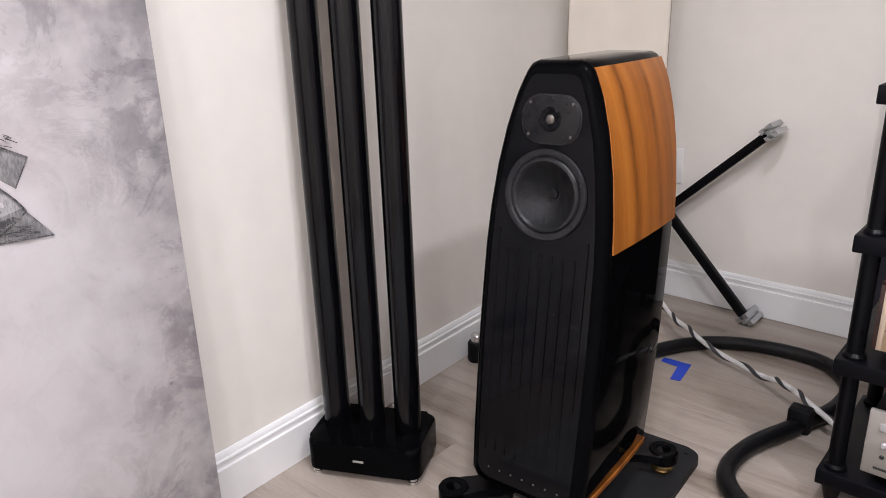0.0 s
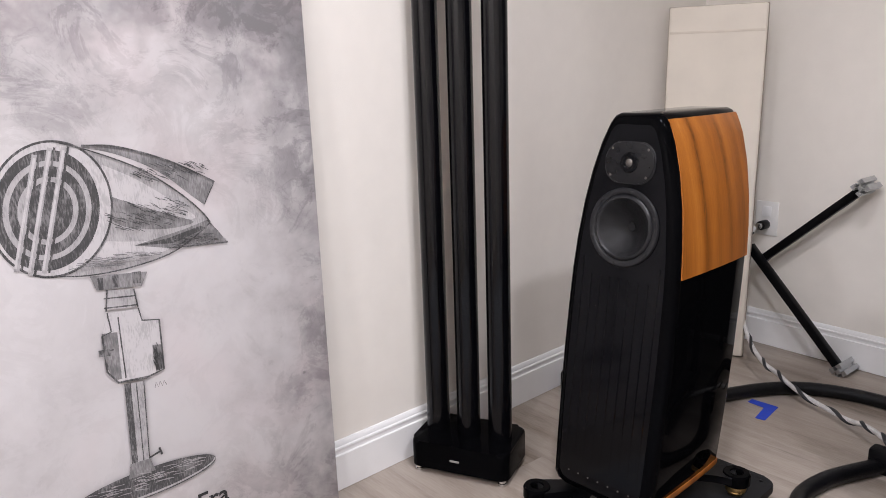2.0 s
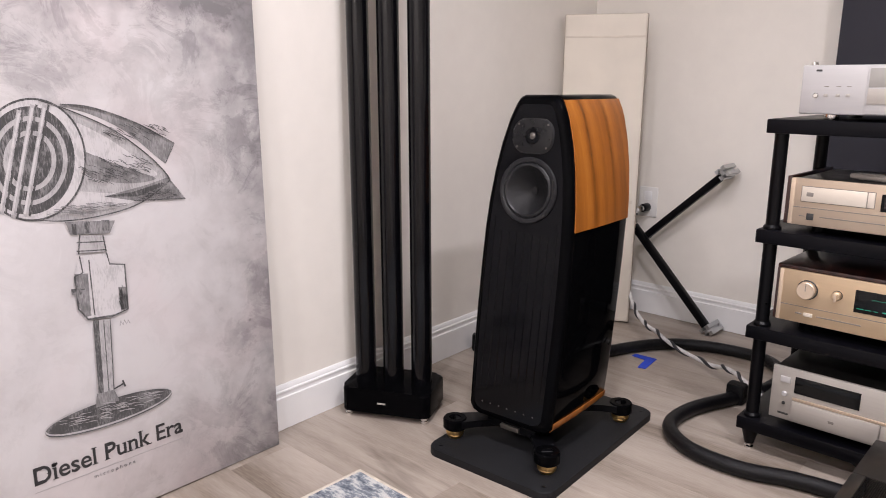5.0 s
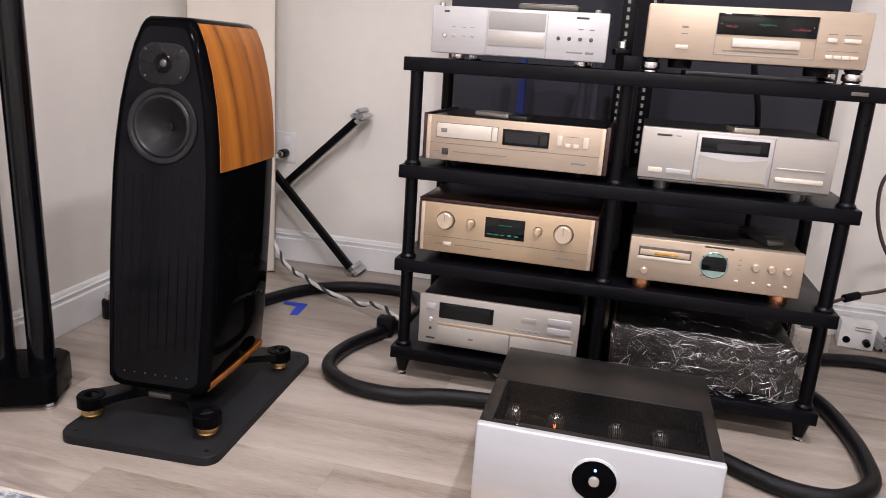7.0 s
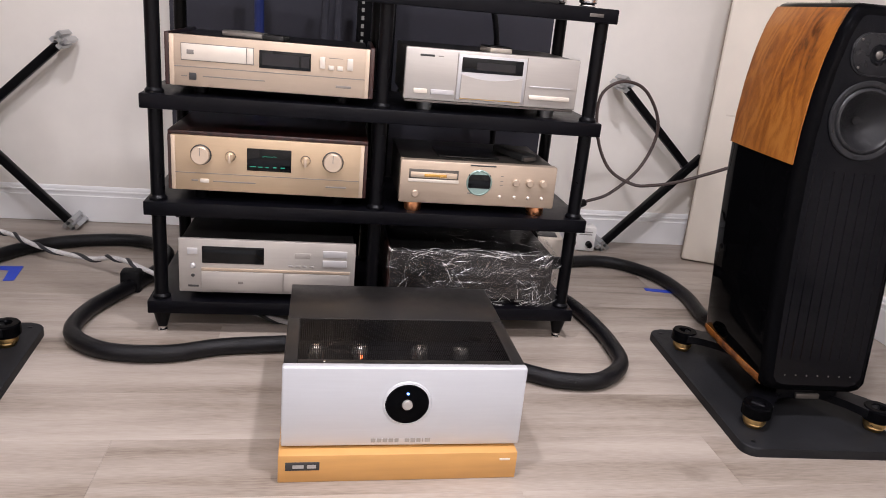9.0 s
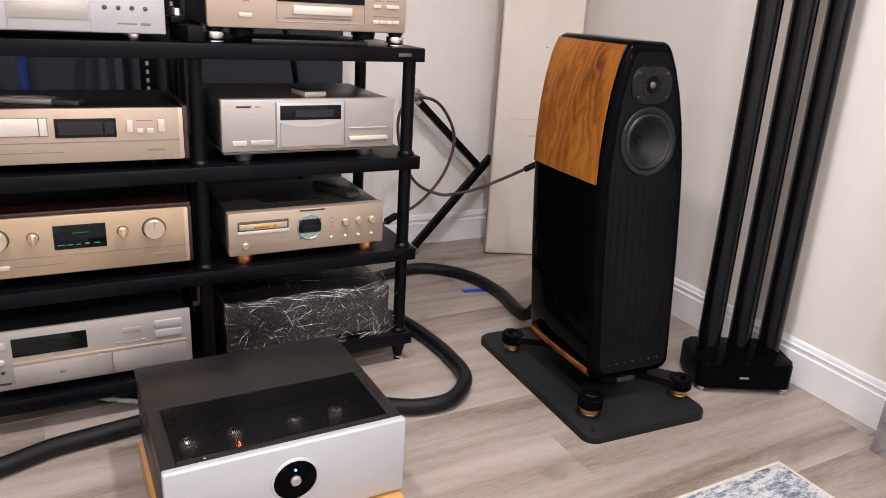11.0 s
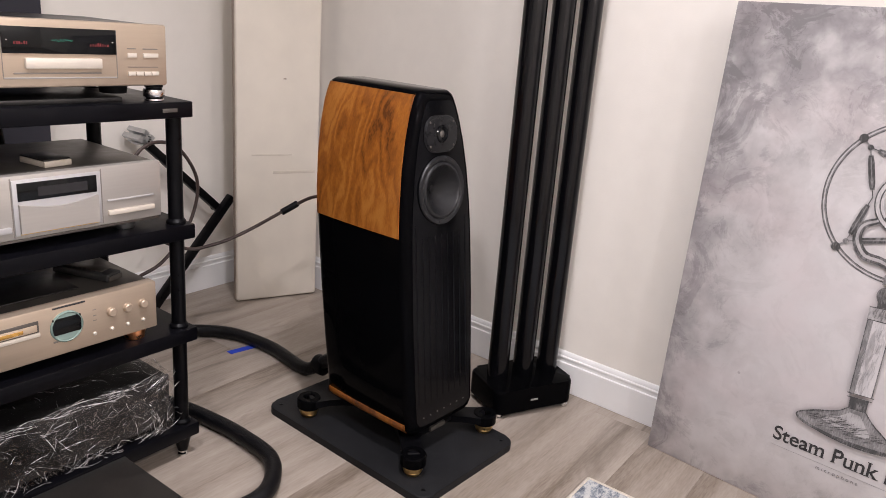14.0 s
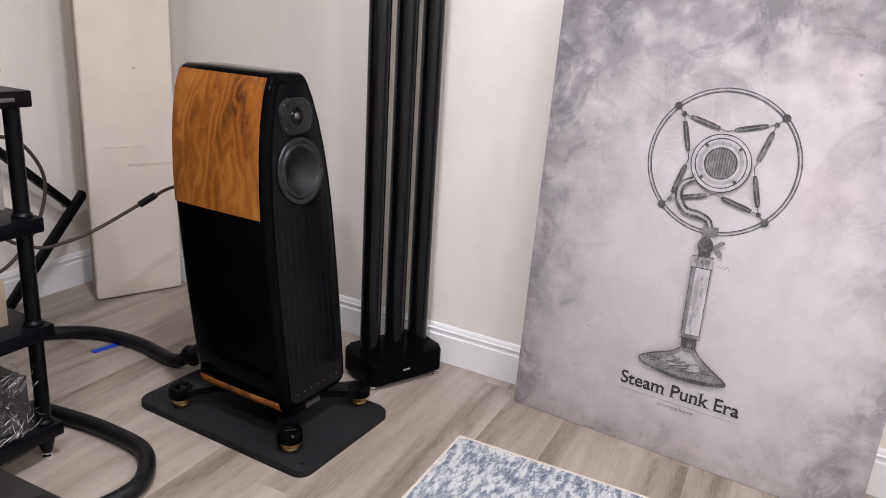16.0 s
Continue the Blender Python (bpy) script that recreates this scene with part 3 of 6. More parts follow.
def readout(c, fx0, fx1, fz0, fz1, material, n, seed, parent):
    """A row of small lit marks behind a window."""
    rnd = random.Random(seed)
    step = (fx1 - fx0) / n
    bm = bmesh.new()
    for i in range(n):
        a = fx0 + i * step
        h = (fz1 - fz0) * rnd.uniform(0.45, 1.0)
        box(c.X(a), c.X(a + step * rnd.uniform(0.35, 0.8)), -0.0032, -0.0022, c.Z(fz0), c.Z(fz0 + h), 0, bm=bm)
    return part("readout", bm, material, parent, smooth=0)


def script_mark(c, fx0, fx1, fz, amp, material, parent, seed):
    """A small handwritten-looking lit squiggle."""
    rnd = random.Random(seed)
    n = 16
    pts = [(c.X(fx0 + (fx1 - fx0) * i / n), -0.0028, c.Z(fz) + amp * rnd.uniform(-1, 1) * (1.6 if i == 1 else 0.8)) for i in range(n + 1)]
    return part("readout", tube(pts, 0.0005, 5, smooth=3), material, parent)


# bright silver disc player on the top shelf
c = Face("disc_player", "bright silver disc player with grey window on the top shelf", 0.047, 0.476, 0.886, 0.998, SHELVES[3], -0.004, face=WHITEALU, case=CASE2, bev=0.004)
c.feet(0.017, CHROME)
mid = c.box("centre_panel", 0.325, 0.665, 0.02, 0.985, WHITEALU, 0.005, 0.002)
c.box("window", 0.335, 0.655, 0.56, 0.93, GREYP, 0.006, parent=mid)
c.box("disc_tray", 0.335, 0.655, 0.22, 0.53, SILV, 0.007, parent=mid)
c.box("logo_bar", 0.07, 0.10, 0.87, 0.91, DARKMARK, 0.0008)
c.box("logo_bar", 0.82, 0.89, 0.86, 0.90, DARKMARK, 0.0008)
c.knob("power_button", 0.08, 0.38, 0.006, CHROME, 0.003)
for fx in (0.13, 0.19, 0.24):
    c.box("button", fx - 0.010, fx + 0.010, 0.36, 0.42, SILV, 0.002)
    c.box("marking", fx - 0.012, fx + 0.012, 0.56, 0.575, INKG, 0.0006)
for fx in (0.73, 0.79, 0.85, 0.91):
    c.knob("button", fx, 0.45, 0.0042, CASE2, 0.003)
for fx in (0.85, 0.91):
    c.box("marking", fx - 0.014, fx + 0.014, 0.64, 0.66, INKG, 0.0006)
c.box("marking", 0.78, 0.87, 0.16, 0.19, INKG, 0.0006)
c.box("marking", 0.885, 0.93, 0.15, 0.20, INKG, 0.0006)
for fx in (0.045, 0.93):
    part("top_screw", lathe([(0.0, 0.009), (0.006, 0.008), (0.008, 0.0)], 14, Matrix.Translation((c.X(fx), 0.02, c.b + c.h))), CHROME, c.t)

# champagne transport on the top shelf
c = Face("disc_transport", "pale champagne disc player with green readout on silver pucks", 0.560, 1.034, 0.905, 1.026, SHELVES[3], -0.004, face=CHAMP, case=CASE, bev=0.005, thick=0.016)
for fx_ in (-c.w / 2 + 0.020, c.w / 2 - 0.020):
    for fy_ in (0.020, 0.26):
        at_ = Matrix.Translation((fx_, fy_, 0))
        pk = part("foot", lathe([(0.0, 0.0235), (0.0205, 0.0235), (0.0215, 0.022), (0.0215, 0.010), (0.0205, 0.0085), (0.0, 0.0085)], 28, at_), CHROME, c.t, "turned silver puck foot")
        part("puck_waist", lathe([(0.0, 0.0095), (0.017, 0.0095), (0.017, 0.004), (0.0, 0.004)], 24, at_), MATTE, pk)
        part("puck_dish", lathe([(0.0, 0.0045), (0.019, 0.0045), (0.0195, 0.002), (0.018, 0.0), (0.0, 0.0)], 24, at_), CHROME, pk)
        part("puck_collar", lathe([(0.0, 0.034), (0.0185, 0.034), (0.0185, 0.0285), (0.016, 0.0275), (0.016, 0.0235), (0.0, 0.0235)], 24, at_), SATIN, pk)
for sx in (-1, 1):
    part("rubber_foot", lathe([(0.0, 0.034), (0.026, 0.034), (0.028, 0.028), (0.026, 0.014), (0.0, 0.014)], 24, Matrix.Translation((sx * 0.15, 0.06, 0))), MATTE, c.t, "black rubber foot")
d = c.box("display", 0.325, 0.765, 0.50, 0.88, DGLASS, 0.003)
script_mark(c, 0.505, 0.585, 0.70, 0.0032, GREEN, d, 3)
readout(c, 0.655, 0.735, 0.62, 0.68, RED, 8, 4, d)
for fx in (0.342, 0.748):
    c.knob("lamp_dot", fx, 0.69, 0.002, BTN, 0.004)
for fx0 in (0.322, 0.766):
    c.box("panel_edge", fx0, fx0 + 0.003, 0.13, 0.88, INKG, 0.0008, 0)
readout(c, 0.365, 0.42, 0.63, 0.68, RED, 6, 5, d)
c.box("panel_line", 0.325, 0.765, 0.13, 0.155, GREYP, 0.0008)
c.box("disc_tray", 0.40, 0.70, 0.28, 0.44, BTN, 0.007, 0.003)
# Grey strip painted as the shadow line under the disc tray.
c.box("tray_shadow_line", 0.36, 0.70, 0.20, 0.225, INKG, 0.0008)
c.box("power_button", 0.145, 0.205, 0.20, 0.27, BTN, 0.003)
c.box("marking", 0.165, 0.195, 0.58, 0.62, INKG, 0.0006)
c.box("marking", 0.165, 0.195, 0.47, 0.49, INKG, 0.0006)
for fx0, fx1, fz in ((0.815, 0.855, 0.46), (0.885, 0.955, 0.46)):
    c.box("button", fx0, fx1, fz, fz + 0.07, BTN, 0.003)
    c.box("marking", fx0, fx1, fz + 0.13, fz + 0.15, INKG, 0.0006)
for i in range(4):
    c.box("button", 0.815 + i * 0.036, 0.848 + i * 0.036, 0.17, 0.235, BTN, 0.003)
c.box("marking", 0.815, 0.955, 0.30, 0.315, INKG, 0.0006)

# champagne-gold disc player, second shelf
c = Face("disc_player", "champagne disc player with rosewood sides and dark display", 0.047, 0.498, 0.619, 0.733, SHELVES[2], 0.0, face=CHAMP, case=CASE, turn=-1.5, bev=0.002)
for sx in (-1, 1):
    part("side_cheek", box(sx * (c.w / 2 + 0.006) - 0.0055, sx * (c.w / 2 + 0.006) + 0.0055, 0.004, 0.31, c.b, c.b + c.h + 0.003, 0.002), ROSEW, c.t, "dark rosewood cheek")
c.feet(0.018, SATIN)
c.box("groove", 0.0, 1.0, 0.375, 0.395, INKG, 0.0006, 0)
c.box("tray_gap", 0.056, 0.414, 0.505, 0.845, INKG, 0.0006, 0)
c.box("disc_tray", 0.06, 0.375, 0.52, 0.83, BTN, 0.003)
c.box("open_key", 0.379, 0.41, 0.52, 0.83, BTN, 0.003)
for fx_ in (0.0, 0.978):
    c.box("end_strip", fx_, fx_ + 0.022, 0.01, 0.99, KNOB, 0.0012, 0.0005)
c.box("marking", 0.085, 0.12, 0.63, 0.72, INKG, 0.0036)
d = c.box("display", 0.44, 0.70, 0.47, 0.82, DGLASS, 0.002)
c.box("readout", 0.455, 0.64, 0.53, 0.76, DIMGLASS, 0.0026, 0, parent=d)
c.box("readout", 0.65, 0.69, 0.53, 0.76, DIMGLASS, 0.0026, 0, parent=d)
for fx0, fx1, fz0, fz1 in ((0.745, 0.772, 0.55, 0.78), (0.79, 0.818, 0.53, 0.62), (0.835, 0.863, 0.53, 0.62), (0.885, 0.915, 0.55, 0.78)):
    c.box("button", fx0, fx1, fz0, fz1, BTN, 0.004)
c.box("marking", 0.79, 0.863, 0.76, 0.775, INKG, 0.0006)
c.box("power_button", 0.095, 0.13, 0.13, 0.27, DARKMARK, 0.003)
c.box("marking", 0.055, 0.085, 0.19, 0.21, INKG, 0.0006)
c.box("marking", 0.16, 0.47, 0.20, 0.225, INKG, 0.0006)
c.box("logo_bar", 0.83, 0.91, 0.18, 0.23, INKG, 0.0006)

# gold preamplifier, third shelf
c = Face("preamplifier", "gold preamplifier with four round knobs and rosewood case", 0.045, 0.497, 0.374, 0.506, SHELVES[1], 0.0, face=GOLD, case=CASE, turn=-1.0, bev=0.002)
part("case_top", box(-c.w / 2 - 0.008, c.w / 2 + 0.008, 0.004, 0.33, c.b + c.h, c.b + c.h + 0.010, 0.002), ROSEW, c.t)
for sx in (-1, 1):
    part("side_cheek", box(sx * (c.w / 2 + 0.0045) - 0.004, sx * (c.w / 2 + 0.0045) + 0.004, 0.004, 0.33, c.b, c.b + c.h - 0.0005, 0.001), ROSEW, c.t, "dark rosewood cheek")
c.feet(0.018, SATIN)
c.box("groove", 0.0, 1.0, 0.315, 0.33, INKG, 0.0006, 0)
for fx_ in (0.0, 0.980):
    c.box("end_strip", fx_, fx_ + 0.020, 0.01, 0.99, KNOB, 0.0012, 0.0005)
for fx, r in ((0.15, 0.0215), (0.30, 0.0105), (0.69, 0.0105), (0.835, 0.0225)):
    k_ = c.knob("knob", fx, 0.66, r, KNOB if r > 0.02 else GOLD, 0.016)
    if r < 0.02:
        part("grip", box(c.X(fx) - 0.003, c.X(fx) + 0.003, -0.021, -0.0155, c.Z(0.66) - r * 1.25, c.Z(0.66) + r * 0.8, 0.0015), KNOB, k_)
    # Dark ring paints the shaded gap round each knob.
    part("knob_shade_ring", lathe([(r * 1.14, -0.001), (r * 1.14, 0.0012), (r * 1.08, 0.0026), (r * 1.02, 0.0028)], 32, Matrix.Translation((c.X(fx), 0, c.Z(0.66))) @ Matrix.Rotation(math.pi / 2, 4, "X")), DARKMARK, k_)
    if r > 0.02:
        part("pointer", box(c.X(fx) - 0.0008, c.X(fx) + 0.0008, -0.0168, -0.0155, c.Z(0.66), c.Z(0.66) + r * 0.9, 0), INKG, k_, smooth=0)
d = c.box("display", 0.385, 0.615, 0.42, 0.83, DGLASS, 0.002)
script_mark(c, 0.465, 0.54, 0.70, 0.0022, GREEN, d, 7)
readout(c, 0.40, 0.60, 0.49, 0.515, GREEN, 5, 8, d)
c.box("power_button", 0.145, 0.19, 0.15, 0.22, BTN, 0.003)
c.box("marking", 0.10, 0.135, 0.17, 0.20, INKG, 0.0006)
c.box("marking", 0.21, 0.43, 0.17, 0.195, INKG, 0.0006)
c.box("logo_bar", 0.80, 0.91, 0.17, 0.20, INKG, 0.0006)

# silver disc player, bottom shelf
c = Face("disc_player", "brushed silver disc player with dark display on bottom shelf", 0.056, 0.489, 0.112, 0.253, SHELVES[0], -0.004, face=SILV, case=CASE, turn=-0.5)
c.feet(0.018, SATIN)
d = c.box("display", 0.13, 0.475, 0.56, 0.87, DGLASS, 0.002)
tr = c.box("disc_tray", 0.125, 0.585, 0.05, 0.415, SILV, 0.006, 0.002)
c.box("marking", 0.33, 0.36, 0.19, 0.24, INKG, 0.0065)
c.box("lower_panel", 0.59, 0.97, 0.05, 0.415, SILV, 0.004, 0.0015)
c.box("trim_line", 0.125, 0.97, 0.42, 0.47, CHAMP, 0.004)
c.box("button", 0.05, 0.105, 0.72, 0.83, WHITEALU, 0.004)
c.knob("button", 0.078, 0.50, 0.0065, WHITEALU, 0.005)
c.knob("socket", 0.078, 0.32, 0.004, DARKMARK, 0.002)
c.box("marking", 0.05, 0.11, 0.10, 0.14, DARKMARK, 0.0006)
for i in range(4):
    c.box("button", 0.615 + i * 0.04, 0.64 + i * 0.04, 0.53, 0.565, GREYP, 0.002)
for fz in (0.74, 0.56):
    for fx in (0.81,):
        c.box("button", fx, fx + 0.14, fz, fz + 0.12, WHITEALU, 0.004)
c.box("marking", 0.65, 0.74, 0.70, 0.80, SILV, 0.001)

# silver disc player with curved tray, second shelf right
c = Face("disc_player", "pale silver disc player with a curved tray and bronze case", 0.582, 1.013, 0.626, 0.748, SHELVES[2], 0.0, face=SILV, case=CASE2, bev=0.004, thick=0.02)
c.feet(0.022, ALU)
c.box("surround", 0.295, 0.685, 0.06, 0.93, WHITEALU, 0.003, 0.0015)
d = c.box("display", 0.315, 0.665, 0.60, 0.88, DGLASS, 0.004)
c.box("readout", 0.40, 0.62, 0.655, 0.80, DIMGLASS, 0.0046, 0, parent=d)
readout(c, 0.54, 0.60, 0.70, 0.74, RED, 5, 9, d)
bm = bmesh.new()
arc = [(0.315, 0.10), (0.665, 0.10), (0.665, 0.555)] + [(0.665 - 0.35 * i / 10, 0.555 - 0.09 * math.sin(math.pi * i / 10)) for i in range(1, 10)] + [(0.315, 0.555)]
prism([(c.X(a), c.Z(b)) for a, b in arc], 0.012, Matrix.Translation((0, 0.003, 0)) @ Matrix.Rotation(math.pi / 2, 4, "X"), bm=bm)
part("disc_tray", bm, SILV, c.face)
part("lower_lip", box(-c.w / 2 + 0.004, c.w / 2 - 0.004, 0.004, 0.20, c.b - 0.006, c.b - 0.0005, 0.001), CASE2, c.t)
c.box("tray_line", 0.315, 0.665, 0.075, 0.092, BRASS, 0.0045, 0)
for fx0 in (0.29, 0.688):
    c.box("panel_gap", fx0, fx0 + 0.004, 0.04, 0.96, INKG, 0.0008, 0)
c.box("button", 0.055, 0.13, 0.13, 0.22, BTN, 0.003)
c.box("button", 0.15, 0.28, 0.13, 0.22, WHITEALU, 0.005)
c.box("logo_bar", 0.08, 0.16, 0.84, 0.88, DARKMARK, 0.0008)
c.box("marking", 0.18, 0.21, 0.85, 0.87, INKG, 0.0006)
c.box("slot_line", 0.715, 0.955, 0.40, 0.425, WHITEALU, 0.003)
c.box("button", 0.715, 0.955, 0.16, 0.245, BTN, 0.006, 0.002)

# champagne player with a round window, third shelf right
c = Face("disc_player", "champagne disc player with round green window on copper feet", 0.588, 0.992, 0.369, 0.478, SHELVES[1], 0.0, face=CHAMP, case=CASE2, bev=0.004, thick=0.03, case_in=0.004, depth=0.3)
c.feet(0.023, COPPER, "polished copper foot", ins=0.040, y0=0.028)
c.box("slot_lip", 0.052, 0.368, 0.50, 0.575, BTN, 0.003, 0.001)
c.box("disc_slot", 0.055, 0.365, 0.58, 0.80, CASE2, 0.001, 0.0005)
c.box("disc_drawer", 0.065, 0.355, 0.605, 0.735, KNOB, 0.0032, 0.001)
c.box("amber_strip", 0.150, 0.290, 0.630, 0.700, AMBER, 0.0040, 0.001)
c.box("marking", 0.43, 0.465, 0.27, 0.31, INKG, 0.0006)
m_ = Matrix.Translation((c.X(0.50), 0, c.Z(0.55))) @ Matrix.Rotation(math.pi / 2, 4, "X")
win = part("round_window", lathe([(0.0335, -0.001), (0.0335, 0.002), (0.031, 0.004), (0.029, 0.002), (0.0, 0.002)], 40, m_), TEAL, c.face, "pale green ringed window")
part("display", box(c.X(0.50) - 0.0285, c.X(0.50) + 0.0285, -0.0032, 0.002, c.Z(0.42), c.Z(0.74), 0.0005), DGLASS, win)
for fx in (0.735, 0.825, 0.915):
    c.knob("knob", fx, 0.60, 0.0095, CHAMP, 0.010)
for fx in (0.64, 0.735, 0.825, 0.915):
    c.knob("button", fx, 0.24, 0.004, BTN, 0.004)
c.knob("power_button", 0.10, 0.22, 0.009, CHAMP, 0.005)
for fz in (0.72, 0.6, 0.5):
    c.box("marking", 0.635, 0.655, fz, fz + 0.02, INKG, 0.0006)
c.box("logo_bar", 0.435, 0.60, 0.93, 0.965, DARKMARK, 0.0008)
part("top_plate", box(-0.10, 0.06, 0.06, 0.20, c.b + c.h, c.b + c.h + 0.003, 0.001), CASE, c.t)

# ---------------------------------------------------------------- amplifier on the floor
AMPZ = 0.057
amp_base = thing("amplifier_base", "low honey varnished box under the amplifier with dark badge", "equipment base", pose(0.560, -0.623, 0, 0, 0, 0.6))
part("shell", box(-0.222, 0.222, 0.0, 0.40, 0.0, AMPZ - 0.0005, 0.002), BASEWOOD, amp_base)
bd = part("badge", box(-0.209, -0.148, -0.0015, 0.001, 0.026, 0.043, 0.0006), DARKMARK, amp_base)
part("badge_letter", box(-0.196, -0.176, -0.0022, -0.0012, 0.031, 0.038, 0), ALU, bd, smooth=0)
part("badge_letter", box(-0.170, -0.154, -0.0022, -0.0012, 0.031, 0.038, 0), ALU, bd, smooth=0)
part("marking", box(0.188, 0.208, -0.0012, 0.001, 0.040, 0.044, 0.0002), BTN, amp_base)

amp = thing("power_amplifier", "silver valve power amplifier with black perforated top and blue light", "amplifier", pose(0.564, -0.602, AMPZ, 0, 0, 0.3))
part("faceplate", box(-0.223, 0.223, 0.0, 0.018, 0.004, 0.166, 0.004, 3), FROST, amp)
part("chassis", box(-0.220, 0.220, 0.018, 0.395, 0.006, 0.112, 0.002), CASE, amp)
for sx in (-1, 1):
    part("side_wall", box(sx * 0.2085 - 0.0115, sx * 0.2085 + 0.0115, 0.018, 0.215, 0.1125, 0.158, 0.001), CASE, amp)
part("rear_deck", box(-0.220, 0.220, 0.2155, 0.395, 0.1125, 0.158, 0.001), CASE, amp)
part("top_rear", box(-0.222, 0.222, 0.215, 0.398, 0.1585, 0.164, 0.002), CASE, amp)
for sx in (-1, 1):
    part("top_rail", box(sx * 0.2095 - 0.0125, sx * 0.2095 + 0.0125, 0.0185, 0.2145, 0.1585, 0.164, 0.002), CASE, amp)
part("top_rail", box(-0.1965, 0.1965, 0.0185, 0.036, 0.1585, 0.164, 0.002), CASE, amp)
bm = bmesh.new()
for i in range(108):
    x = -0.1955 + i * 0.391 / 107
    box(x - 0.00085, x + 0.00085, 0.036, 0.215, 0.1618, 0.1626, 0, bm=bm)
for i in range(10):
    y = 0.040 + i * 0.172 / 9
    box(-0.196, 0.196, y - 0.0005, y + 0.0005, 0.1612, 0.1618, 0, bm=bm)
part("mesh_cover", bm, SATIN, amp, "fine black barred cover", smooth=0)
for x in (-0.165, -0.082, 0.033, 0.115):
    v = part("valve", lathe([(0.0, 0.1605), (0.005, 0.1602), (0.011, 0.1585), (0.0155, 0.154), (0.0175, 0.147), (0.0175, 0.124), (0.0, 0.124)], 24, Matrix.Translation((x, 0.10, 0))), BULB, amp, "clear glass valve")
    part("socket", lathe([(0.0, 0.1238), (0.019, 0.1238), (0.020, 0.121), (0.020, 0.1122), (0.0, 0.1122)], 24, Matrix.Translation((x, 0.10, 0))), DARKMARK, v)
    part("getter", lathe([(0.0, 0.1611), (0.006, 0.1609), (0.0095, 0.1600), (0.0115, 0.1584)], 20, Matrix.Translation((x, 0.10, 0))), CHROME, v)
part("bias_light", cyl((-0.082, 0.060, 0.1125), 0.0024, 0.046, seg=10), ORANGE, amp)
part("screw", lathe([(0.0, 0.0015), (0.0025, 0.001), (0.003, 0.0)], 10, Matrix.Translation((-0.150, 0.027, 0.164))), CHROME, amp)
disc = part("control_disc", lathe([(0.0, 0.0025), (0.037, 0.0025), (0.040, 0.0015), (0.0405, -0.001)], 48, Matrix.Translation((0.002, 0, 0.093)) @ Matrix.Rotation(math.pi / 2, 4, "X")), GLOSS, amp, "round black control disc")
part("disc_rim", lathe([(0.0405, -0.001), (0.0405, 0.003), (0.044, 0.002), (0.0455, 0.0)], 48, Matrix.Translation((0.002, 0, 0.093)) @ Matrix.Rotation(math.pi / 2, 4, "X")), FROST, disc)
part("power_button", lathe([(0.0, 0.009), (0.008, 0.009), (0.0095, 0.0075), (0.0095, 0.002)], 28, Matrix.Translation((0.002, 0, 0.093)) @ Matrix.Rotation(math.pi / 2, 4, "X")), SILV, disc)
part("status_light", cyl((0.002, -0.0045, 0.115), 0.0022, 0.003, "Y", seg=12), BLUELED, disc, "lit blue light")
bm = bmesh.new()
for i, (a, b) in enumerate(((-0.060, -0.050), (-0.049, -0.039), (-0.038, -0.028), (-0.027, -0.017), (-0.016, -0.007), (0.003, 0.013), (0.014, 0.024), (0.025, 0.034), (0.036, 0.039), (0.041, 0.052))):
    box(a, b - 0.0015, -0.0008, 0.001, 0.012, 0.020, 0, bm=bm)
part("maker_mark", bm, GREYP, amp, smooth=0)

# ---------------------------------------------------------------- leaning and hanging things by the walls
def fabric_panel(m, h, folded=True):
    p = thing("acoustic_panel", "tall narrow cream fabric acoustic panel standing across the corner", "acoustic panel", m, "corner panels")
    part("fabric", box(-0.155, 0.155, 0.0, 0.055, 0.004, h, 0.008, 3), LINEN, p)
    part("edge_strip", box(-0.157, 0.157, 0.012, 0.043, 0.002, h + 0.0015, 0.003), LINENEDGE, p)
    part("smudge", box(-0.10, 0.05, -0.0008, 0.001, 0.560, 0.566, 0.0003), LINENFOLD, p, "faint brown smudge")
    part("smudge", box(-0.02, 0.14, -0.0008, 0.001, 0.492, 0.503, 0.0003), LINENFOLD, p, "faint brown smudge")
    part("staple_mark", box(0.016, 0.026, -0.0010, 0.001, 0.835, 0.840, 0.0003), LINENEDGE, p)
    if folded:
        # Darker strip puts the soft shading of the top fold into the colour.
        part("fold_shade", box(-0.150, 0.150, -0.0012, 0.002, h - 0.088, h - 0.080, 0.0005), LINENFOLD, p)
    return p


fabric_panel(pose(-0.885, 0.65, 0, -1.0, 0, 25), 1.214)
fabric_panel(pose(1.915, 0.65, 0, -1.0, 0, -24), 1.245, False)

screen = thing("projection_screen", "large dark grey fabric panel standing behind the rack", "panel", pose(0.533, 0.80, 0))
part("fabric", box(-0.64, 0.64, 0.0, 0.05, 0.06, 1.72, 0.004), SCREEN, screen)
for x in (-0.5, 0.5):
    part("leg", box(x - 0.02, x + 0.02, 0.01, 0.04, 0.0, 0.0605, 0.002), SATIN, screen)


TSLOT = []
for q in range(4):
    for tx, ty in ((0.021, -0.021), (0.021, -0.005), (0.013, -0.005), (0.013, -0.010), (0.007, -0.004), (0.007, 0.004), (0.013, 0.010), (0.013, 0.005), (0.021, 0.005)):
        ca, sa = math.cos(q * math.pi / 2), math.sin(q * math.pi / 2)
        TSLOT.append((tx * ca - ty * sa, tx * sa + ty * ca))


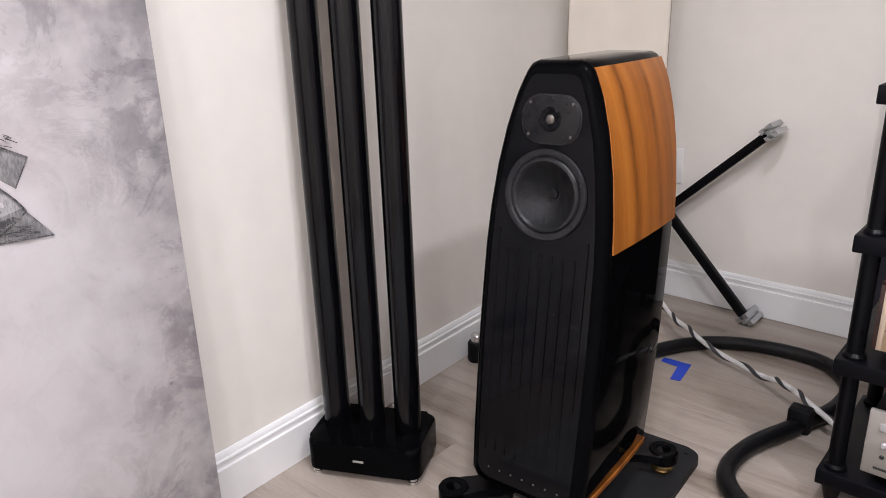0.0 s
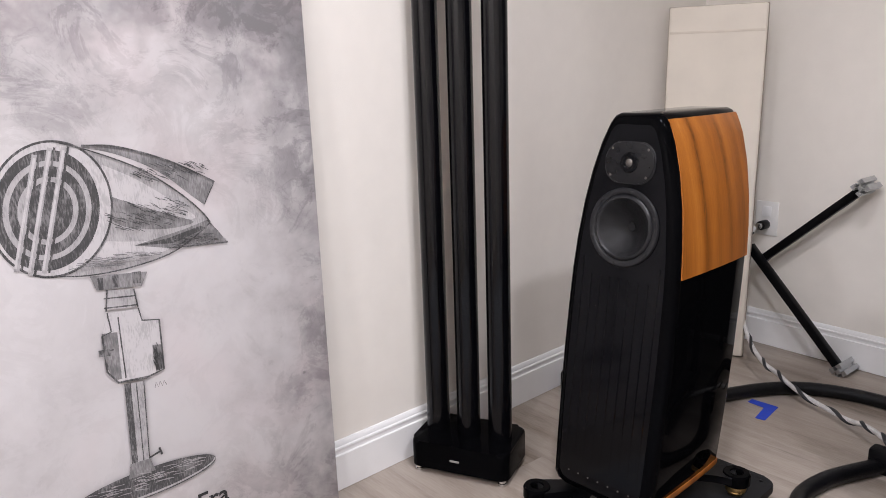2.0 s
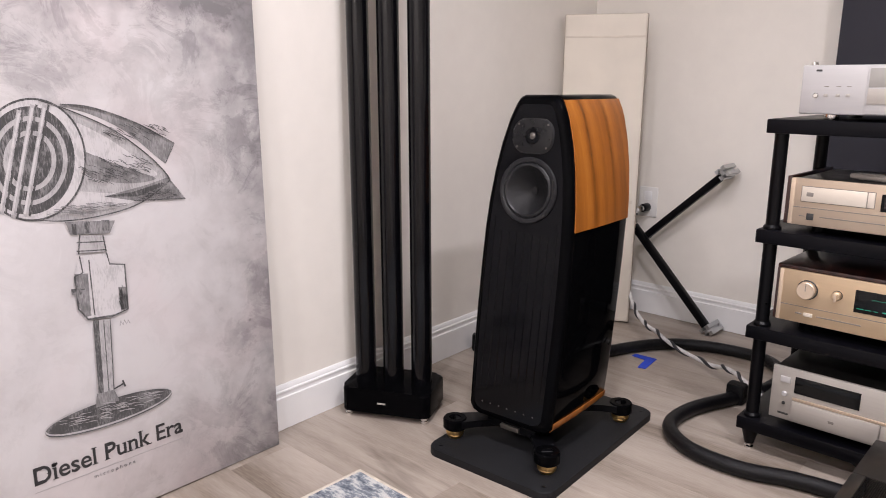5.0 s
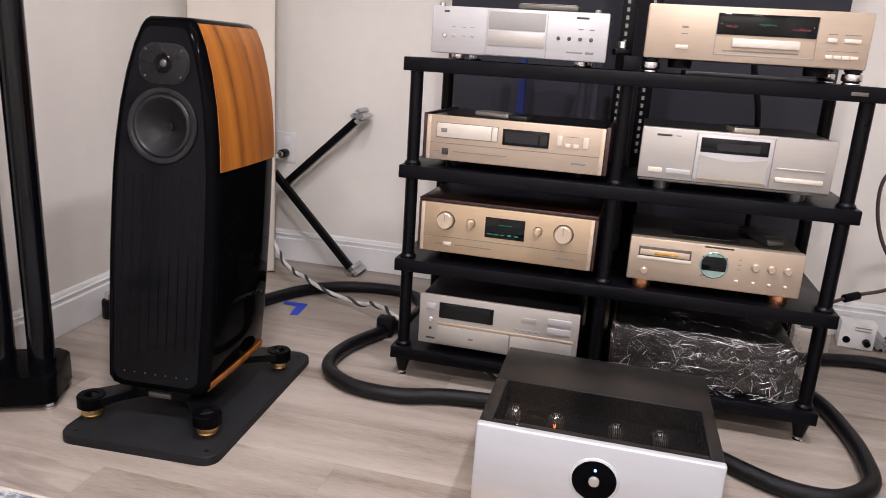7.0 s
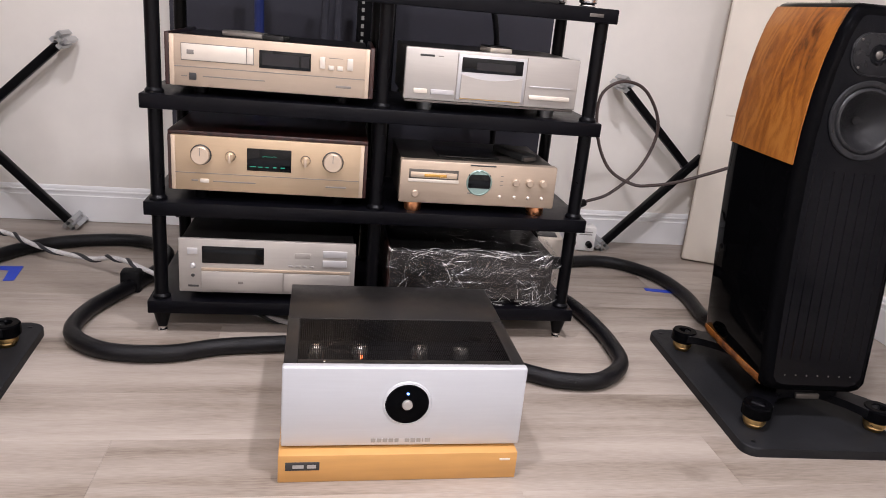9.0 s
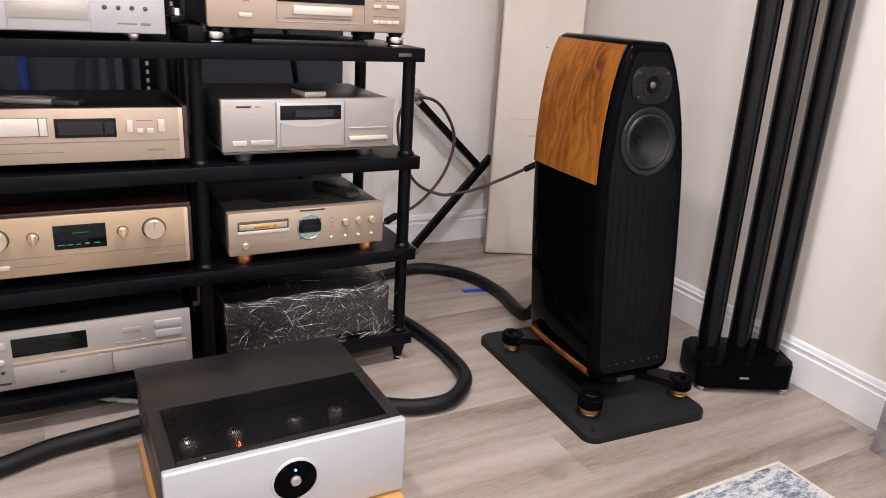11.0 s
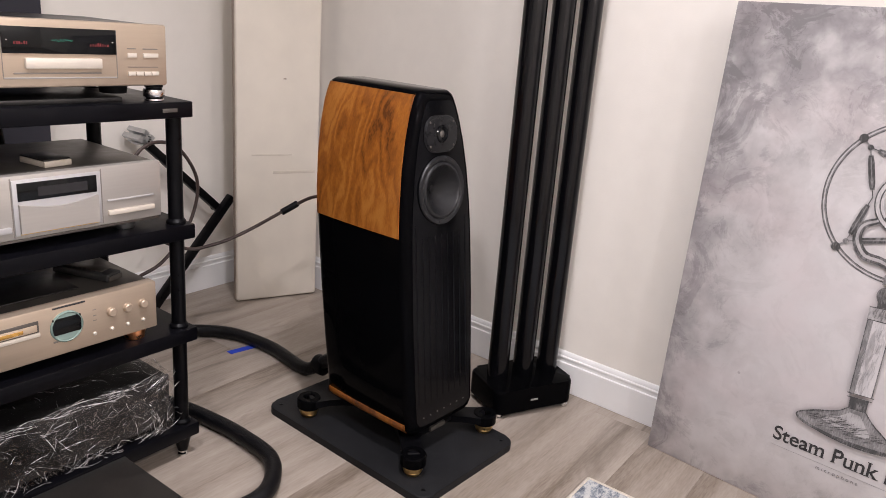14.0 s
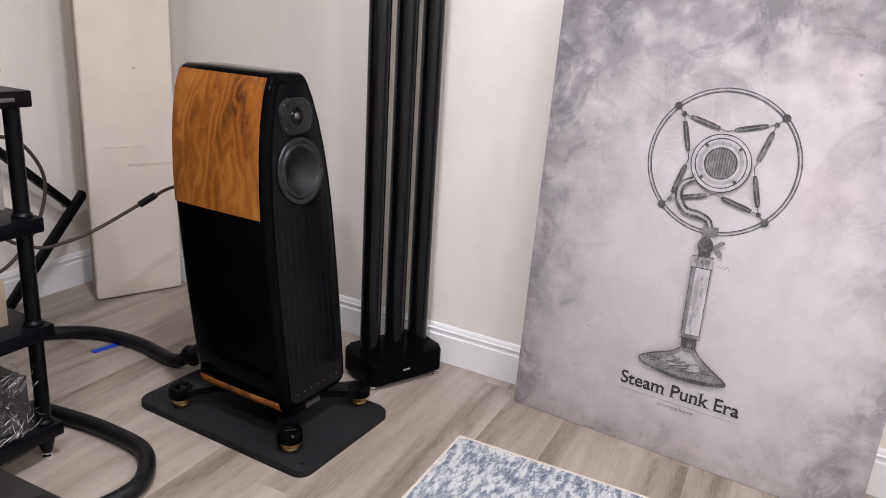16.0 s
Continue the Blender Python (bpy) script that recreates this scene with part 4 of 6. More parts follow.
def brace(m, sgn):
    b = thing("folding_brace", "black metal brace with bare aluminium ends, leaning on the wall", "brace", m, "braces beside the rack")
    v, up, lo = Vector((0, 0, 0.34)), Vector((sgn * 0.305, -0.01, 0.622)), Vector((sgn * 0.300, -0.01, 0.03))
    for e in (up, lo):
        d = (e - v).normalized()
        n1 = Vector((0, 1, 0))
        n2 = d.cross(n1).normalized()
        mm = Matrix((( *n1, 0), (*n2, 0), (*d, 0), (0, 0, 0, 1))).transposed()
        over = 0.06 if e is lo else 0.01
        mm.translation = v - d * over + Vector((0, -0.029 if e is lo else 0.0, 0))
        part("arm", prism(rounded(0.028, 0.028, 0.004, 2), (e - v).length + over, mm), SATIN, b)
        q = Matrix.Translation(e + d * 0.02)
        pr = part("profile_end", prism(TSLOT, 0.10, q @ Matrix.Rotation(math.atan2(d.z, d.x), 4, "Y").inverted() @ Matrix.Rotation(math.pi / 2, 4, "X") @ Matrix.Translation((0, 0, -0.045))), ALU, b, "bare slotted aluminium profile")
    part("hinge", cyl((0, -0.02, 0.34), 0.014, 0.045, "Y", seg=16), SATIN, b)
    return b


brace(pose(-0.765, 0.86, 0), 1)
brace(pose(1.79, 0.85, 0), -1)

outlet = thing("wall_outlet", "white wall outlet plate with a plugged-in cable", "outlet", pose(-0.795, BACK, 0.475))
part("plate", box(-0.042, 0.042, -0.006, -0.0005, -0.062, 0.062, 0.003), PLASTICW, outlet)
part("socket", box(-0.017, 0.017, -0.008, -0.004, 0.008, 0.045, 0.003), TRIM, outlet)
part("plug", cyl((0.0, -0.05, -0.022), 0.017, 0.045, "Y", seg=20, bev=0.003), SATIN, outlet)
part("plug_collar", cyl((0.0, -0.064, -0.022), 0.012, 0.015, "Y", seg=20), CHROME, outlet)

# ---------------------------------------------------------------- cables on the floor
R_H = 0.0205


def hose(label, pts, name="power_cable"):
    h = thing(name, label, "cable")
    part("sleeve", tube(pts, R_H, 14), HOSE, h)
    return h


zz = R_H + 0.0005
h = hose("thick black sleeved cable looping over the floor beside the rack",
         [(-0.66, 0.12, zz), (-0.61, 0.33, zz), (-0.51, 0.53, zz), (-0.366, 0.63, zz), (-0.184, 0.645, zz), (-0.085, 0.545, zz), (-0.075, 0.40, zz), (-0.125, 0.25, zz), (-0.185, 0.08, zz), (-0.182, -0.06, zz),
          (-0.09, -0.148, zz), (0.05, -0.162, zz), (0.173, -0.122, zz), (0.32, -0.10, zz), (0.42, -0.08, zz), (0.50, -0.02, zz)])
part("clamp", box(-0.152, -0.098, 0.245, 0.290, 0.0, 0.064, 0.008), MATTE, h)
h = hose("thick black sleeved cable looping over the floor to the loudspeaker",
         [(0.80, -0.16, zz), (0.90, -0.235, zz), (0.984, -0.278, zz), (1.08, -0.275, zz), (1.165, -0.19, zz), (1.183, -0.06, zz), (1.178, 0.06, zz), (1.155, 0.20, zz), (1.10, 0.36, zz), (1.14, 0.52, zz), (1.268, 0.585, zz),
          (1.43, 0.60, zz), (1.55, 0.48, zz), (1.58, 0.30, zz), (1.555, 0.12, zz), (1.57, 0.06, 0.05), (1.58, 0.0, 0.10), (1.585, -0.03, 0.13)])
part("plug", cyl((1.575, 0.04, 0.045), 0.030, 0.04, "Y", seg=18, bev=0.004), MATTE, h)

bc = thing("braided_cable", "grey and white braided power cable running from the outlet", "cable")
bpts = [(-0.795, 0.835, 0.453), (-0.800, 0.79, 0.40), (-0.79, 0.76, 0.22), (-0.73, 0.71, 0.10), (-0.62, 0.60, 0.066), (-0.53, 0.535, 0.062), (-0.44, 0.496, 0.040), (-0.29, 0.440, 0.030), (-0.19, 0.36, 0.062), (-0.10, 0.29, 0.060),
        (0.05, 0.22, 0.02), (0.2, 0.12, 0.012), (0.36, 0.02, 0.012)]
part("sleeve", tube(bpts, 0.0070, 10), mat("white_braid", (0.62, 0.61, 0.60), 0.6, var=0.25, scale=250, bump=0.5, bscale=900), bc)
path_ = spline(bpts, 24)
bm = bmesh.new()
for ph in (0.0,):
    hel = []
    for i, p in enumerate(path_):
        d = (path_[min(i + 1, len(path_) - 1)] - path_[max(i - 1, 0)]).normalized()
        a = d.cross(Vector((0.3, 0.2, 1))).normalized()
        b = d.cross(a)
        an = i * 0.30 + ph
        hel.append(p + (a * math.cos(an) + b * math.sin(an)) * 0.0060)
    tube(hel, 0.0056, 6, bm, smooth=0)
part("braid_strand", bm, mat("dark_braid", (0.022, 0.022, 0.026), 0.6, var=0.3, scale=200), bc, "dark spiral strand")

cord = thing("mains_cord", "thin brown mains cord hanging in a loop beside the rack", "cable")
cpts = [(0.95, 0.30, 0.20), (1.12, 0.45, 0.21), (1.293, 0.60, 0.235), (1.394, 0.60, 0.277), (1.493, 0.60, 0.383), (1.528, 0.60, 0.519), (1.462, 0.60, 0.635), (1.371, 0.60, 0.659), (1.306, 0.60, 0.605), (1.308, 0.585, 0.484),
        (1.357, 0.56, 0.373), (1.44, 0.53, 0.328), (1.50, 0.50, 0.335), (1.56, 0.47, 0.355), (1.63, 0.44, 0.388), (1.751, 0.392, 0.451), (1.77, 0.30, 0.50), (1.70, 0.12, 0.53), (1.62, 0.00, 0.54), (1.60, -0.12, 0.545)]
part("cord", tube(cpts, 0.0055, 10), BROWNC, cord)
part("connector", tube([(1.26, 0.575, 0.229), (1.305, 0.60, 0.238)], 0.013, 12, smooth=2), MATTE, cord)
part("inline_plug", tube([(1.715, 0.407, 0.431), (1.765, 0.386, 0.459)], 0.011, 12, smooth=2), MATTE, cord)

for name, pts in (("left", [(-0.552, 0.425), (-0.470, 0.430), (-0.455, 0.318), (-0.482, 0.312), (-0.497, 0.395), (-0.55, 0.398)]), ("right", [(1.485, 0.400), (1.61, 0.376), (1.607, 0.352), (1.483, 0.376)])):
    tp = thing("floor_tape", "strip of blue masking tape stuck on the floor", "tape", group="tape marks")
    part("strip", prism(pts, 0.0012, Matrix.Translation((0, 0, 0.0006))), BLUE, tp, smooth=0)

strip = thing("power_strip", "small white power conditioner with sockets on the floor", "power strip", pose(1.385, 0.78, 0, 0, 0, -6))
part("housing", box(-0.055, 0.055, 0.0, 0.06, 0.001, 0.095, 0.004), PLASTICW, strip)
for x, z in ((-0.03, 0.03), (0.03, 0.03)):
    part("socket", cyl((x, -0.002, z), 0.012, 0.004, "Y", seg=18), SATIN, strip)
part("label_bar", box(-0.01, 0.04, -0.0012, 0.001, 0.065, 0.069, 0), GREYP, strip, smooth=0)
part("label_bar", box(-0.01, 0.04, -0.0012, 0.001, 0.075, 0.079, 0), GREYP, strip, smooth=0)
part("plug", cyl((0.03, -0.022, 0.03), 0.011, 0.02, "Y", seg=16), MATTE, strip)

psu = thing("power_supply", "small beige plastic power supply box on the floor behind the rack", "power supply", pose(1.215, 0.66, 0, 0, 0, -8))
part("shell", box(-0.055, 0.055, 0.0, 0.10, 0.001, 0.082, 0.005), BTN, psu)
part("dark_top", box(-0.035, 0.035, 0.02, 0.08, 0.0822, 0.0845, 0.001), DARKMARK, psu)

# ---------------------------------------------------------------- rug
def rug():
    nodes_mat = bpy.data.materials.new("worn_blue_grey_rug")
    nodes_mat.use_nodes = True
    nt = nodes_mat.node_tree
    p = nt.nodes["Principled BSDF"]
    tc = nt.nodes.new("ShaderNodeTexCoord")
    a = nt.nodes.new("ShaderNodeTexNoise")
    a.inputs["Scale"].default_value, a.inputs["Detail"].default_value, a.inputs["Roughness"].default_value = 22, 8, 0.75
    mp = nt.nodes.new("ShaderNodeMapping")
    mp.inputs["Scale"].default_value = (1.0, 2.2, 1)
    nt.links.new(tc.outputs["Object"], mp.inputs[0])
    nt.links.new(mp.outputs[0], a.inputs["Vector"])
    nt.links.new(ramp(nt, a.outputs[0], [(0.36, (0.07, 0.085, 0.12)), (0.47, (0.24, 0.27, 0.31)), (0.54, (0.55, 0.56, 0.56)), (0.70, (0.66, 0.65, 0.62))]), p.inputs["Base Color"])
    p.inputs["Roughness"].default_value = 0.95
    b = nt.nodes.new("ShaderNodeBump")
    f = nt.nodes.new("ShaderNodeTexNoise")
    f.inputs["Scale"].default_value = 700
    nt.links.new(f.outputs[0], b.inputs["Height"])
    b.inputs["Strength"].default_value = 0.6
    b.inputs["Distance"].default_value = 0.003
    nt.links.new(b.outputs[0], p.inputs["Normal"])
    r = thing("area_rug", "flat woven rug in mottled blue-grey and cream with bound edge", "rug")
    part("woven_field", box(-0.638, 1.668, -2.45, -0.806, 0.001, 0.009, 0.003), nodes_mat, r)
    bind = mat("cream_binding", (0.55, 0.50, 0.43), 0.9, var=0.2, scale=300, bump=0.5, bscale=900)
    part("binding", tube([(-0.64, -0.804, 0.006), (1.67, -0.804, 0.006)], 0.0052, 8, smooth=2), bind, r)
    part("binding", tube([(-0.64, -0.806, 0.006), (-0.64, -2.45, 0.006)], 0.0052, 8, smooth=2), bind, r)
    part("binding", tube([(1.67, -0.806, 0.006), (1.67, -2.45, 0.006)], 0.0052, 8, smooth=2), bind, r)


rug()

# ---------------------------------------------------------------- canvases
def canvas_mat(name, seed):
    m = bpy.data.materials.new(name)
    m.use_nodes = True
    nt = m.node_tree
    n, l = nt.nodes, nt.links
    p = n["Principled BSDF"]
    tc = n.new("ShaderNodeTexCoord")
    mp = n.new("ShaderNodeMapping")
    mp.inputs["Location"].default_value = (seed, seed * 0.7, 0)
    l.new(tc.outputs["Object"], mp.inputs[0])
    a = n.new("ShaderNodeTexNoise")
    a.inputs["Scale"].default_value, a.inputs["Detail"].default_value, a.inputs["Roughness"].default_value = 3.4, 9, 0.60
    b = n.new("ShaderNodeTexNoise")
    b.inputs["Scale"].default_value, b.inputs["Detail"].default_value, b.inputs["Distortion"].default_value = 15.0, 10, 0.12
    for t in (a, b):
        l.new(mp.outputs[0], t.inputs["Vector"])
    # darker wash towards the edges of the picture
    sx = n.new("ShaderNodeSeparateXYZ")
    l.new(tc.outputs["Generated"], sx.inputs[0])
    terms = []
    for ax in ("X", "Z"):
        s_ = n.new("ShaderNodeMath")
        s_.operation = "SUBTRACT"
        l.new(sx.outputs[ax], s_.inputs[0])
        s_.inputs[1].default_value = 0.5 if ax == "X" else 0.40
        q = n.new("ShaderNodeMath")
        q.operation = "POWER"
        ab = n.new("ShaderNodeMath")
        ab.operation = "ABSOLUTE"
        l.new(s_.outputs[0], ab.inputs[0])
        l.new(ab.outputs[0], q.inputs[0])
        q.inputs[1].default_value = 3.0
        terms.append(q)
    ed = n.new("ShaderNodeMath")
    ed.operation = "ADD"
    l.new(terms[0].outputs[0], ed.inputs[0])
    l.new(terms[1].outputs[0], ed.inputs[1])
    def op(kind, x, y, z=None):
        q_ = n.new("ShaderNodeMath")
        q_.operation = kind
        for i, v_ in enumerate((x, y, z)):
            if v_ is None:
                continue
            if isinstance(v_, (int, float)):
                q_.inputs[i].default_value = v_
            else:
                l.new(v_, q_.inputs[i])
        return q_.outputs[0]

    def stretchy(src, lo, hi):
        q_ = n.new("ShaderNodeMapRange")
        q_.inputs["From Min"].default_value, q_.inputs["From Max"].default_value = lo, hi
        l.new(src, q_.inputs["Value"])
        return q_.outputs[0]

    # blotchy wash, strong near the rim and thin over the middle
    rim = stretchy(op("MULTIPLY_ADD", a.outputs[0], 0.14, ed.outputs[0]), 0.085, 0.27)
    blot = stretchy(b.outputs[0], 0.34, 0.68)
    cloud = stretchy(a.outputs[0], 0.38, 0.64)
    wash = op("MULTIPLY", rim, op("MULTIPLY_ADD", blot, 0.62, 0.30))
    wash = op("MULTIPLY_ADD", cloud, 0.10, wash)
    wash = op("MULTIPLY_ADD", blot, 0.08, wash)
    # dried water marks: patches with crisp, wandering rims
    st = n.new("ShaderNodeTexNoise")
    st.inputs["Scale"].default_value, st.inputs["Detail"].default_value, st.inputs["Roughness"].default_value, st.inputs["Distortion"].default_value = 6.5, 12, 0.72, 0.9
    l.new(mp.outputs[0], st.inputs["Vector"])
    patch = stretchy(st.outputs[0], 0.52, 0.57)
    tide = op("SUBTRACT", stretchy(st.outputs[0], 0.50, 0.53), stretchy(st.outputs[0], 0.53, 0.60))
    away = op("MULTIPLY_ADD", rim, 0.85, 0.15)
    wash = op("MULTIPLY_ADD", op("MULTIPLY", patch, away), 0.24, wash)
    wash = op("MULTIPLY_ADD", op("MULTIPLY", tide, away), 0.20, wash)
    # mould-like veins near the rim
    vn = n.new("ShaderNodeTexNoise")
    vn.inputs["Scale"].default_value, vn.inputs["Detail"].default_value, vn.inputs["Roughness"].default_value, vn.inputs["Distortion"].default_value = 13.0, 9, 0.66, 1.1
    l.new(mp.outputs[0], vn.inputs["Vector"])
    ridge = stretchy(op("ABSOLUTE", op("SUBTRACT", vn.outputs[0], 0.5), 0.0), 0.022, 0.0)
    vein = op("MULTIPLY", op("MULTIPLY", ridge, stretchy(a.outputs[0], 0.46, 0.58)), op("MULTIPLY_ADD", rim, 0.9, 0.1))
    wash = op("MULTIPLY_ADD", vein, 0.22, wash)
    pale = stretchy(b.outputs[0], 0.60, 0.70)
    wash = op("MULTIPLY_ADD", op("MULTIPLY", pale, away), -0.34, wash)
    # sparse dark specks of splashed ink
    vo = n.new("ShaderNodeTexVoronoi")
    vo.inputs["Scale"].default_value = 9.0
    l.new(mp.outputs[0], vo.inputs["Vector"])
    spk = stretchy(op("MULTIPLY_ADD", b.outputs[0], 0.04, vo.outputs["Distance"]), 0.056, 0.040)
    wash = op("MULTIPLY_ADD", spk, 0.30, wash)
    col = ramp(nt, wash, [(0.05, (0.60, 0.575, 0.578)), (0.26, (0.49, 0.466, 0.466)), (0.55, (0.322, 0.303, 0.309)), (0.92, (0.20, 0.19, 0.195))])
    pk = n.new("ShaderNodeMix")
    pk.data_type = "RGBA"
    pk.blend_type = "MULTIPLY"
    pn = n.new("ShaderNodeTexNoise")
    pn.inputs["Scale"].default_value, pn.inputs["Detail"].default_value = 5.0, 6
    l.new(mp.outputs[0], pn.inputs["Vector"])
    l.new(stretchy(pn.outputs[0], 0.45, 0.72), pk.inputs["Factor"])
    l.new(col, pk.inputs["A"])
    pk.inputs["B"].default_value = (1.0, 0.945, 0.95, 1)
    col = pk.outputs["Result"]
    l.new(col, p.inputs["Base Color"])
    p.inputs["Roughness"].default_value = 0.75
    w = n.new("ShaderNodeTexNoise")
    w.inputs["Scale"].default_value = 900
    bp = n.new("ShaderNodeBump")
    bp.inputs["Strength"].default_value, bp.inputs["Distance"].default_value = 0.25, 0.001
    l.new(w.outputs[0], bp.inputs["Height"])
    l.new(bp.outputs[0], p.inputs["Normal"])
    return m


CW, CH = 0.915, 1.225


def pencil(name, dark, density, fine=420.0):
    """Graphite on canvas: hatch-like grain whose density sets how much of the bare canvas shows."""
    m = bpy.data.materials.new(name)
    m.use_nodes = True
    nt = m.node_tree
    n, l = nt.nodes, nt.links
    p = n["Principled BSDF"]
    tc, mp = n.new("ShaderNodeTexCoord"), n.new("ShaderNodeMapping")
    mp.inputs["Rotation"].default_value = (0, 0.7, 0)
    mp.inputs["Scale"].default_value = (1, 1, 0.22)
    l.new(tc.outputs["Object"], mp.inputs[0])
    a, b = n.new("ShaderNodeTexNoise"), n.new("ShaderNodeTexNoise")
    a.inputs["Scale"].default_value, a.inputs["Detail"].default_value = fine, 3
    b.inputs["Scale"].default_value, b.inputs["Detail"].default_value = 30, 4
    l.new(mp.outputs[0], a.inputs["Vector"])
    l.new(tc.outputs["Object"], b.inputs["Vector"])
    s_ = n.new("ShaderNodeMath")
    s_.operation = "ADD"
    l.new(a.outputs[0], s_.inputs[0])
    l.new(b.outputs[0], s_.inputs[1])
    bare = (0.56, 0.535, 0.54)
    mixed = tuple(dark * density + c * (1 - density) for c in bare)
    lo = tuple(max(0.02, dark + (c - dark) * 0.62) for c in mixed)
    l.new(ramp(nt, s_.outputs[0], [(0.42, lo), (0.50, tuple(c * 0.9 for c in mixed)), (0.54, mixed), (0.66, tuple(c + (w - c) * 0.28 for c, w in zip(mixed, bare)))]), p.inputs["Base Color"])
    s2 = n.new("ShaderNodeMath")
    s2.operation = "MULTIPLY"
    p.inputs["Roughness"].default_value = 0.75
    for link_ in list(nt.links):
        if link_.to_node.type == "VALTORGB":
            nt.links.remove(link_)
    l.new(s_.outputs[0], s2.inputs[0])
    s2.inputs[1].default_value = 0.54
    rp = next(q for q in n if q.type == "VALTORGB")
    l.new(s2.outputs[0], rp.inputs[0])
    return m


GRAPH = pencil("dark_graphite", 0.03, 0.93)
GRAPHM = pencil("mid_graphite", 0.05, 0.70)
GRAPHL = pencil("pale_graphite", 0.08, 0.34)
INKT = mat("printed_title_ink", (0.028, 0.026, 0.027), 0.7, var=0.2, scale=120)
PAPER = pencil("bare_canvas_highlight", 0.2, 0.04)


class Sketch:
    """A pencil drawing in thin layers on a canvas; u runs along the canvas, v up it."""

    def __init__(self, root, sgn, du=0.0, dv=0.0, slant=0.0, tall=1.0):
        self.root, self.sgn, self.k, self.du, self.dv, self.slant, self.tall = root, sgn, 0, du, dv, slant, tall

    def at(self, u, v):
        return u + self.du + self.slant * v, v * self.tall + self.dv

    def _level(self):
        self.k += 1
        return -0.0004 - 0.00012 * self.k

    def fill(self, name, pts, material, bm=None):
        own = bm is None
        bm = bm or bmesh.new()
        y = self._level() if own else -0.0004 - 0.00012 * self.k
        bm.faces.new([bm.verts.new((self.sgn * a, y, b)) for a, b in (self.at(u, v) for u, v in pts)])
        if own:
            part(name, bm, material, self.root, smooth=0)

    def line(self, name, paths, w, material, closed=False):
        """Ribbons of width w along the paths, thinner towards their ends."""
        bm, y = bmesh.new(), self._level()
        for path in paths:
            P = [Vector((a, 0, b)) for a, b in (self.at(u, v) for u, v in path)]
            n = len(P)
            prev = None
            for i, p in enumerate(P):
                a, b = (P[(i - 1) % n], P[(i + 1) % n]) if closed else (P[max(i - 1, 0)], P[min(i + 1, n - 1)])
                d = (b - a).normalized()
                o = Vector((-d.z, 0, d.x)) * w * 0.5 * (1.0 if closed else 0.65 + 0.35 * math.sin(math.pi * i / max(1, n - 1)))
                cur = [bm.verts.new((self.sgn * (p + o).x, y, (p + o).z)), bm.verts.new((self.sgn * (p - o).x, y, (p - o).z))]
                if prev:
                    bm.faces.new((prev[0], prev[1], cur[1], cur[0]))
                else:
                    first = cur
                prev = cur
            if closed:
                bm.faces.new((prev[0], prev[1], first[1], first[0]))
        part(name, bm, material, self.root, smooth=0)


def hatch(k, name, cu, cv, ru, rv, n, angle, length, material, seed, w=0.0014):
    """Short parallel pencil strokes scattered over an ellipse."""
    rnd = random.Random(seed)
    paths = []
    for _ in range(n):
        r, a = math.sqrt(rnd.random()), rnd.uniform(0, 2 * math.pi)
        x, z = cu + ru * r * math.cos(a), cv + rv * r * math.sin(a)
        t, q = radians(angle + rnd.uniform(-9, 9)), length * rnd.uniform(0.5, 1.0) / 2
        paths.append([(x - q * math.cos(t), z - q * math.sin(t)), (x, z + 0.0008), (x + q * math.cos(t), z + q * math.sin(t))])
    k.line(name, paths, w, material)


def oval(cu, cv, ru, rv, n=48, rot=0.0, a0=0.0, a1=360.0):
    out = []
    for i in range(n + (a1 - a0 < 359)):
        a = radians(a0 + (a1 - a0) * i / n)
        x, z = ru * math.cos(a), rv * math.sin(a)
        out.append((cu + x * math.cos(rot) - z * math.sin(rot), cv + x * math.sin(rot) + z * math.cos(rot)))
    return out


def curve2(pts, steps=6):
    return [(p.x, p.y) for p in spline([(u, v, 0) for u, v in pts], steps)]


def add_serifs(me, size):
    """Slab feet and heads on the upright stems of the letters."""
    bm = bmesh.new()
    bm.from_mesh(me)
    top = max(v.co.z for v in bm.verts)
    ends = {}
    for e in bm.edges:
        a, b = e.verts[0].co, e.verts[1].co
        if a.z > top - 1e-6 and b.z > top - 1e-6 and abs(a.y - b.y) < 1e-5 and 0.055 * size < abs(a.x - b.x) < 0.17 * size:
            ends[(round(min(a.x, b.x), 5), round(a.y, 5))] = (min(a.x, b.x), max(a.x, b.x), a.y)
    ys = [v.co.y for v in bm.verts]
    low = min(y for y in ys if y > -0.02 * size)
    for x0, x1, y in ends.values():
        up = y > low + 0.25 * size
        h, o = 0.036 * size, 0.052 * size
        y0, y1 = (y - h, y) if up else (y, y + h)
        right = x1 if up and y < low + 0.62 * size else x1 + o
        box(x0 - o, right, y0, y1, 0.0, top + 0.00005, 0, bm=bm)
    bm.to_mesh(me)
    bm.free()


